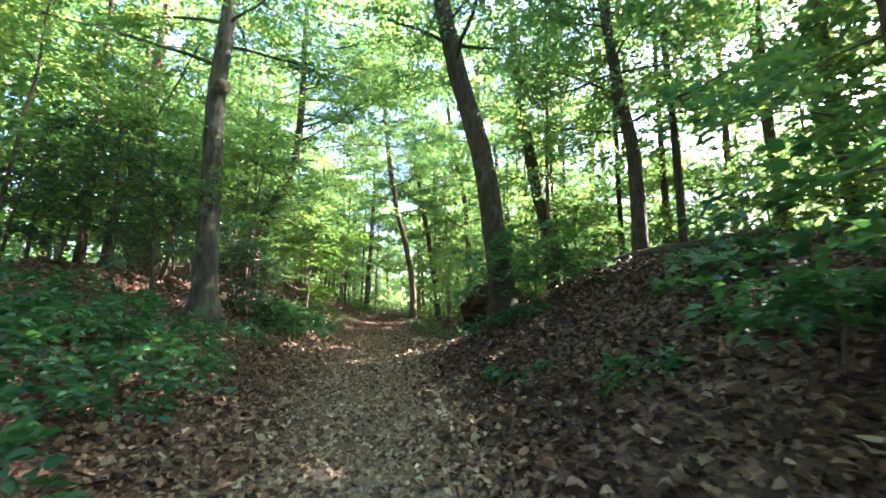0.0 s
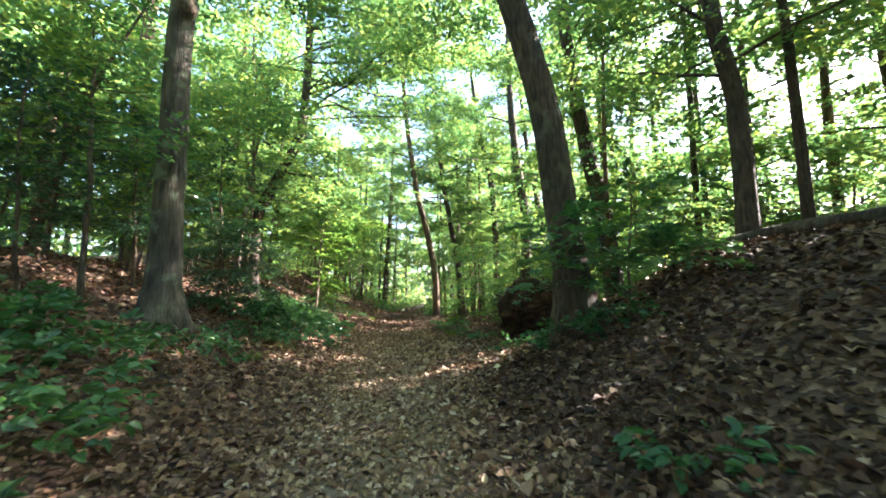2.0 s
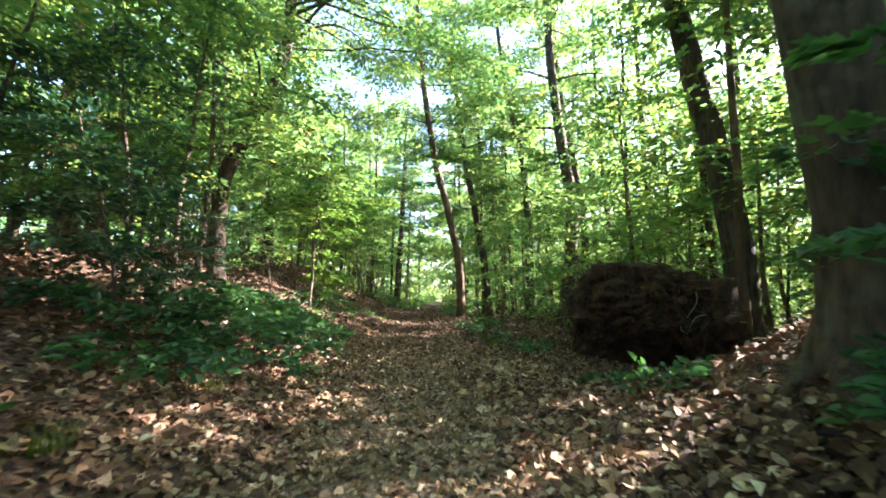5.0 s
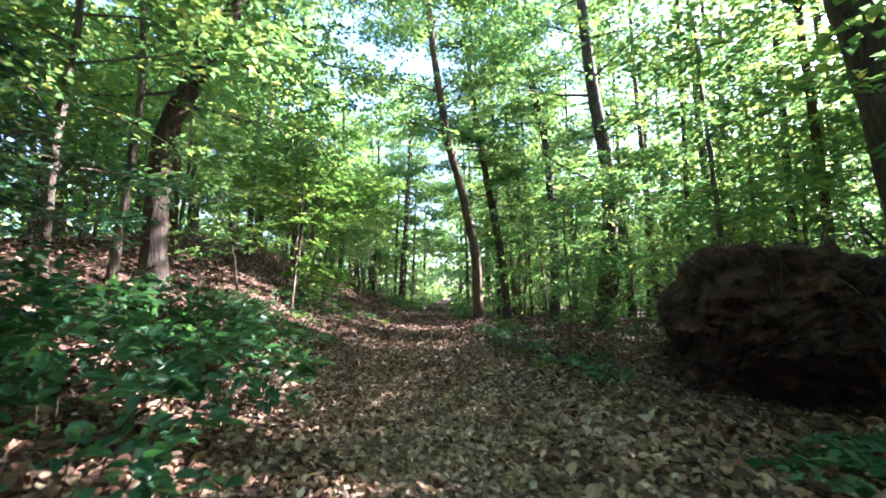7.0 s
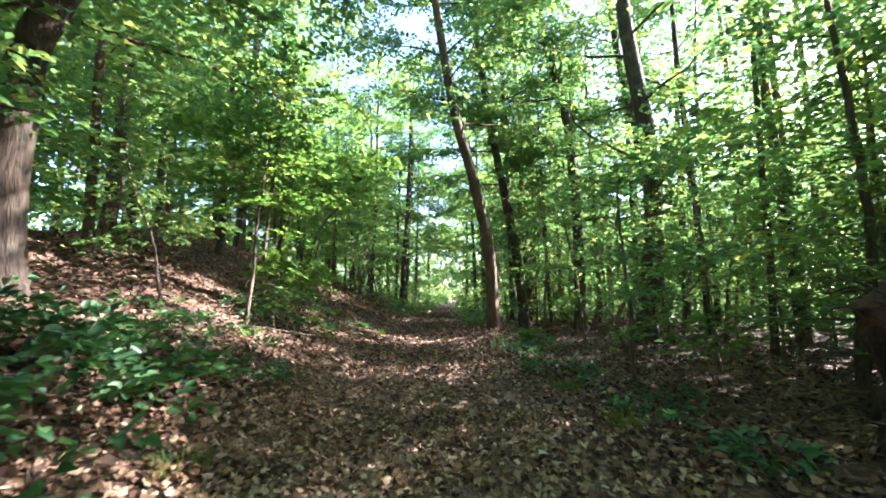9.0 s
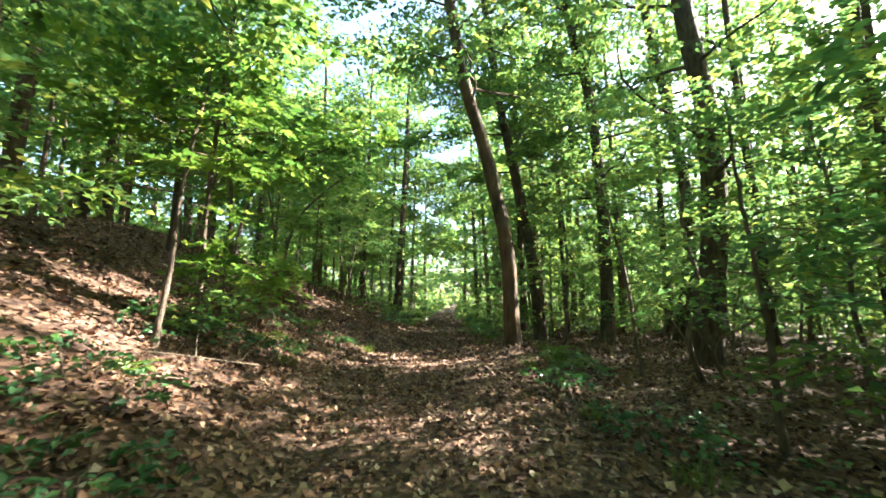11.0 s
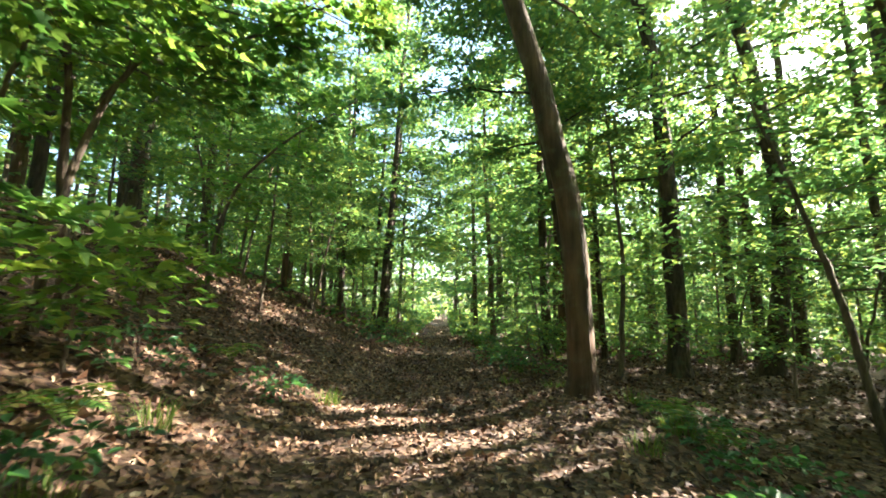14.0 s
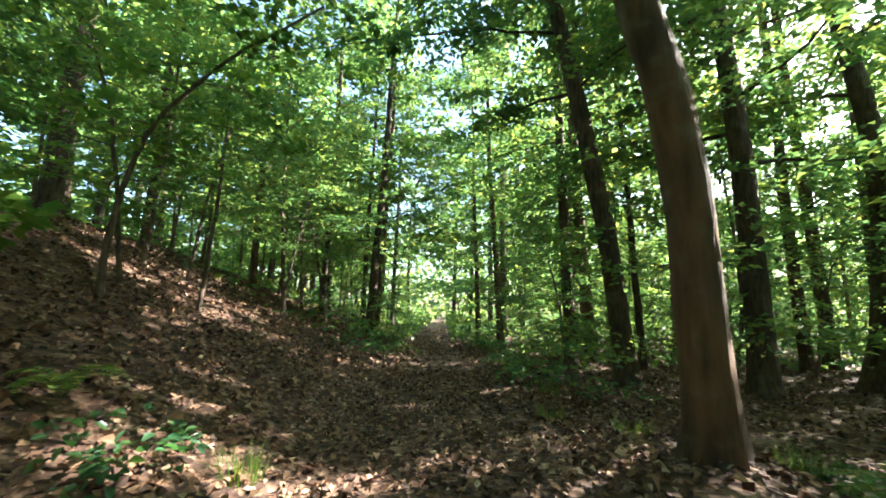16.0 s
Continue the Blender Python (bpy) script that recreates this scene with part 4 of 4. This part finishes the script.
log("bent_sapling", "gnarled bare bent sapling in the flat wood", [on_ground(2.4, 27.2, -0.1), on_ground(2.2, 27.2, 0.8), on_ground(3.4, 27.4, 1.4), on_ground(4.6, 27.6, 2.6)], 0.05, MAT_TWIG, 10, "sapling", [(0.3, (-0.4, 0, 0.9), 1.2), (0.6, (-0.2, 0.1, 0.9), 0.8)])

# ---- low plants ----


def herb(x, y, tall, wide, n, size, seed, mat=None, name="woodland_plant", label="low leafy green plant growing through dead leaves"):
    """Stems rising from one foot, each ending in a fan of blades."""
    rng = np.random.default_rng(seed)
    root = new(name)
    root.location = on_ground(x, y)
    tagged(root, label, "plant", "low plants")
    g = Geo()
    bases, heads = [], []
    for k in range(n):
        a = rng.uniform(0, 6.28)
        r = wide * math.sqrt(rng.random())
        tip = np.array([r * math.cos(a), r * math.sin(a), tall * rng.uniform(0.45, 1.0)])
        gz = ground_z(x + tip[0], y + tip[1]) - ground_z(x, y)
        tip[2] += gz
        foot = np.array([tip[0] * 0.6, tip[1] * 0.6, gz * 0.6 - 0.03])
        if k < 9:
            part("stem", Geo().add(*tube(curve_points([foot, (foot + tip) / 2 + [0, 0, 0.05], tip], 4), [0.006, 0.005, 0.004, 0.003], 4)), MAT_TWIG, root)
        bases.append(tip)
        heads.append([math.cos(a) + rng.normal(0, 0.4), math.sin(a) + rng.normal(0, 0.4), 0.1])
    pos, al, nr_ = sprays(rng, np.array(bases), np.array(heads), rng.uniform(0.2, 0.4, n), 9, 0.35, 0.6, 0.25)
    leaves(g, pos, al, nr_, size * rng.uniform(0.6, 1.25, len(pos)), 0.62, True)
    part("foliage", g, mat or MAT_HERB, root)
    return root


hr = np.random.default_rng(41)
HERBS = [(-3.3, 2.6, 0.45, 0.7), (-4.2, 3.6, 0.5, 0.9), (-3.6, 4.6, 0.45, 0.8), (-4.8, 5.2, 0.6, 1.0), (-5.6, 6.4, 0.6, 1.0), (-4.6, 6.8, 0.45, 0.8), (-4.0, 6.0, 0.35, 0.6), (-5.6, 4.4, 0.6, 1.0),
         (-6.6, 7.6, 0.6, 1.0), (-5.2, 8.4, 0.45, 0.7), (-4.9, 9.6, 0.35, 0.6), (-7.4, 5.4, 0.7, 1.1), (-4.6, 13.2, 0.6, 0.8), (-5.4, 14.2, 0.8, 1.0), (-4.8, 15.2, 0.7, 0.8),
         (-5.8, 15.8, 0.8, 1.0), (-6.4, 14.6, 0.9, 1.0), (-5.9, 13.0, 0.7, 0.9), (-4.9, 12.2, 0.4, 0.6), (-5.6, 17.2, 0.5, 0.8), (-6.6, 17.6, 0.6, 0.9), (-7.4, 18.6, 0.5, 0.8), (-6.2, 18.9, 0.35, 0.7),
         (-7.6, 20.0, 0.4, 0.7), (-5.6, 20.0, 0.22, 0.5), (-6.9, 21.2, 0.3, 0.6), (-7.8, 23.6, 0.5, 0.6), (-7.0, 25.0, 0.4, 0.5), (-7.9, 27.0, 0.5, 0.6), (-6.9, 28.6, 0.2, 0.35),
         (3.4, 4.4, 0.2, 0.4), (2.2, 4.6, 0.12, 0.25), (3.9, 6.4, 0.15, 0.4), (1.2, 6.4, 0.12, 0.3), (1.2, 10.3, 0.4, 0.4), (2.0, 10.1, 0.4, 0.5), (0.9, 13.2, 0.15, 0.3),
         (0.6, 14.6, 0.15, 0.3), (1.8, 15.4, 0.25, 0.5), (0.1, 18.6, 0.12, 0.25), (-0.3, 20.2, 0.15, 0.3), (0.4, 21.4, 0.22, 0.4), (-0.9, 22.6, 0.3, 0.6), (-1.6, 25.6, 0.25, 0.5), (-0.8, 27.2, 0.35, 0.6),
         (-0.6, 29.0, 0.3, 0.5), (-2.6, 34.0, 0.35, 0.6), (-2.9, 37.0, 0.4, 0.7), (-7.2, 37.5, 0.4, 0.7), (-7.4, 41.0, 0.5, 0.8), (-3.2, 41.5, 0.4, 0.7)]
for k, (x, y, tall, wide) in enumerate(HERBS):
    herb(x, y, tall, wide, int(12 + 42 * wide * wide), 0.135 if y < 19 else 0.10, 300 + k)


def grass_tuft(x, y, tall, n, seed, wide=0.18):
    rng = np.random.default_rng(seed)
    root = new("grass_tuft")
    root.location = on_ground(x, y, -0.02)
    tagged(root, "tuft of pale green woodland grass beside the trail", "grass", "grass tufts")
    a, r = rng.uniform(0, 6.28, n), wide * np.sqrt(rng.random(n))
    foot = np.stack([r * np.cos(a), r * np.sin(a), 0 * a], 1)
    b = a + rng.normal(0, 0.6, n)
    out = np.stack([np.cos(b), np.sin(b), 0 * b], 1)
    L = tall * rng.uniform(0.5, 1.1, n)[:, None]
    bend = rng.uniform(0.3, 1.0, n)[:, None]
    side = np.stack([-np.sin(b), np.cos(b), 0 * b], 1) * 0.004
    up = np.array([0, 0, 1.0])
    mid, tip = foot + out * L * bend * 0.35 + up * L * 0.65, foot + out * L * bend + up * L * (1.05 - 0.5 * bend)
    v = np.stack([foot - side, foot + side, mid + side * 0.8, mid - side * 0.8, tip + side * 0.1, tip - side * 0.1], 1)
    f = np.arange(n)[:, None, None] * 6 + np.array([[0, 1, 2, 3], [3, 2, 4, 5]])
    part("foliage", Geo().add(v, f), MAT_GRASS, root)


TUFTS = [(-1.15, 28.1, 0.45), (-0.9, 28.6, 0.4), (-1.3, 29.3, 0.35), (-2.3, 30.4, 0.3), (-1.9, 27.4, 0.3), (-6.6, 24.8, 0.3), (-7.0, 26.2, 0.4), (-6.2, 29.0, 0.3), (-2.6, 33.4, 0.35), (-3.0, 36.0, 0.35), (-2.9, 38.6, 0.4),
         (-3.2, 41.0, 0.45), (-3.3, 43.6, 0.5), (-3.5, 46.0, 0.5), (-3.6, 48.5, 0.5), (-6.9, 40.0, 0.4), (-7.2, 43.0, 0.4), (-7.4, 46.5, 0.5), (-4.0, 51.0, 0.5), (-7.6, 50.0, 0.5), (-0.9, 19.4, 0.3), (-1.2, 21.4, 0.3), (-1.5, 23.4, 0.3),
         (-4.9, 17.6, 0.25), (-4.6, 12.6, 0.25), (-4.4, 10.6, 0.2), (-3.0, 31.6, 0.3), (-2.8, 45.0, 0.5), (-4.3, 54.0, 0.5), (-7.9, 53.0, 0.5)]
for k, (x, y, tall) in enumerate(TUFTS):
    grass_tuft(x, y, tall, 90 if y < 34 else 130, 500 + k, 0.2 if y < 34 else 0.5)

def fern(x, y, length, n, seed):
    """Fronds arching from one crown, each with two rows of leaflets."""
    rng = np.random.default_rng(seed)
    root = new("fern")
    root.location = on_ground(x, y, -0.02)
    tagged(root, "light green fern with arching fronds on the leaf litter", "fern", "ferns")
    for k in range(n):
        a = 6.283 * (k + rng.uniform(-0.3, 0.3)) / n
        L = length * rng.uniform(0.7, 1.1)
        out = np.array([math.cos(a), math.sin(a), 0.0])
        up = np.array([0, 0, 1.0])
        stem = curve_points([np.zeros(3), out * L * 0.35 + up * L * 0.5, out * L * 0.75 + up * L * 0.55, out * L * 1.05 + up * L * 0.38], 15)
        frond = part("frond", Geo().add(*tube(stem, np.linspace(0.004, 0.001, 15), 4)), MAT_GRASS, root)
        g = Geo()
        t = unit(np.gradient(stem, axis=0))[2:]
        side = unit(np.cross(t, up))
        nrm = unit(np.cross(side, t))
        w = L * 0.24 * np.sin(np.linspace(0.5, 3.0, 13)) + 0.015
        for sg in (-1, 1):
            leaves(g, stem[2:], side * sg + 0.35 * t + rng.normal(0, 0.06, t.shape), nrm + rng.normal(0, 0.08, t.shape), w, 0.34, True, 0.06)
        part("leaf_blade", g, MAT_GRASS, frond)
    return root


for k, (x, y, length, n) in enumerate([(-7.3, 25.6, 0.5, 8), (-7.8, 28.9, 0.45, 8), (-0.95, 28.8, 0.6, 9), (-0.6, 28.1, 0.5, 7), (-7.9, 24.2, 0.4, 7), (-6.9, 21.8, 0.35, 6)]):
    fern(x, y, length, n, 700 + k)

# ---- dead leaves ----
lr = np.random.default_rng(8)


def litter(n, y0, y1, spread, size):
    y = lr.uniform(y0, y1, n)
    x = trail_x(y) + lr.normal(0, 1, n) * spread
    z = height(x, y) + lr.uniform(0.0, 0.035, n)
    e = 0.05
    slope = np.stack([-(height(x + e, y) - height(x - e, y)) / (2 * e), -(height(x, y + e) - height(x, y - e)) / (2 * e), np.ones(n)], 1)
    nrm = unit(unit(slope) + 0.38 * lr.standard_normal((n, 3)))
    a = lr.uniform(0, 6.28, n)
    trodden = np.where(np.abs(x - trail_x(y)) < 0.7, 0.95, 1.0)
    return np.stack([x, y, z], 1), np.stack([np.cos(a), np.sin(a), 0 * a], 1), nrm, size * trodden * lr.uniform(0.5, 1.3, n)


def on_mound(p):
    """How far a place lies into the mound or the low wood, where shade is put into the leaf colour."""
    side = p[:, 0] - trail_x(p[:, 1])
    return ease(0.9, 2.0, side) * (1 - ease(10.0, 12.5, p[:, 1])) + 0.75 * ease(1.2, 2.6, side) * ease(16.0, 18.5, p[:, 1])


beds = {"trodden": Geo(), "dry": Geo(), "shade_toned": Geo()}


def strew(p, a, nr_, s, width, fine, fold):
    """Lays each fallen leaf on its bed: trodden and bleached on the trail, darkened for shade on mound, low wood, bank
    and further trail, dry elsewhere.
    """
    roll = lr.random(len(p))
    trodden = roll < 0.85 * (1 - ease(0.5, 1.7 + 2.0 * ease(9, 12, p[:, 1]), np.abs(p[:, 0] - trail_x(p[:, 1])))) * (1 - ease(15, 23, p[:, 1]))
    shade_toned = ~trodden & (lr.random(len(p)) < on_mound(p) + 0.45 * ease(13, 16, p[:, 1]) * ease(1.6, 3.0, trail_x(p[:, 1]) - p[:, 0]) + 0.5 * ease(20, 26, p[:, 1]) * (1 - ease(1.0, 2.2, np.abs(p[:, 0] - trail_x(p[:, 1])))))
    for name, pick in (("trodden", trodden), ("shade_toned", shade_toned), ("dry", ~trodden & ~shade_toned)):
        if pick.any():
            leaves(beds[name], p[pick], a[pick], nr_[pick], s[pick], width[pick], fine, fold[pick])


for n, y0, y1, spread, size in ((52000, 1.5, 20, 2.2, 0.075), (34000, 14, 36, 2.8, 0.085), (18000, 1.5, 45, 6.0, 0.11), (10000, 34, 60, 4.5, 0.12)):
    p, a, nr_, s = litter(n, y0, y1, spread, size)
    strew(p, a, nr_, s, lr.uniform(0.5, 0.95, n)[:, None], y1 < 40 and y0 < 14, lr.uniform(-0.12, 0.42, n))
for n, y0, y1, near, far, size in ((22000, 0.5, 17, 0.8, 11.0, 0.125), (18000, 15, 42, -13.0, -2.0, 0.115), (9000, 1.0, 15, -9.0, -1.0, 0.12), (16000, 16, 44, 1.5, 13.0, 0.12)):
    p, a, nr_, s = litter(n, y0, y1, 0.0, size)
    x = p[:, 0] + lr.uniform(near, far, n)
    p = np.stack([x, p[:, 1], height(x, p[:, 1]) + lr.uniform(0.005, 0.05, n)], 1)
    strew(p, a, unit(nr_ + 0.2 * lr.standard_normal((n, 3))), s, lr.uniform(0.5, 0.95, n)[:, None], y0 < 12, lr.uniform(-0.12, 0.45, n))
for name, mat, label in (("trodden", MAT_TRODDEN, "pale trodden leaf fragments covering the trail"), ("dry", MAT_DEAD, "dry brown and tan fallen leaves covering the banks"), ("shade_toned", MAT_SHADE_TONED, "brown oak leaves, darkened for shade, on the mound, low wood and bank")):
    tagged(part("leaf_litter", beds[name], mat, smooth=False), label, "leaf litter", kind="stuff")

# the larger fallen leaves nearest to the walk, one by one
shapes = []
for k in range(6):
    gk = Geo()
    ang = np.array([[math.cos(0.3 * k), math.sin(0.3 * k), 0.0]])
    leaves(gk, np.zeros((1, 3)), ang, np.array([[0.0, 0.0, 1.0]]), np.array([0.10 + 0.008 * k]), 0.62 + 0.05 * k, True, 0.10 + 0.04 * k)
    shapes.append(gk.mesh("fallen_leaf", MAT_DEAD, False))
for k in range(290):
    y = lr.uniform(2.5, 30)
    x = float(trail_x(y)) + lr.normal(0, 1.5)
    ob = new("fallen_leaf", shapes[k % 6])
    ob.matrix_basis = pose(x, y, ground_z(x, y) + 0.035, lr.uniform(-22, 22), lr.uniform(-22, 22), lr.uniform(0, 360))
    ob.parent = ground
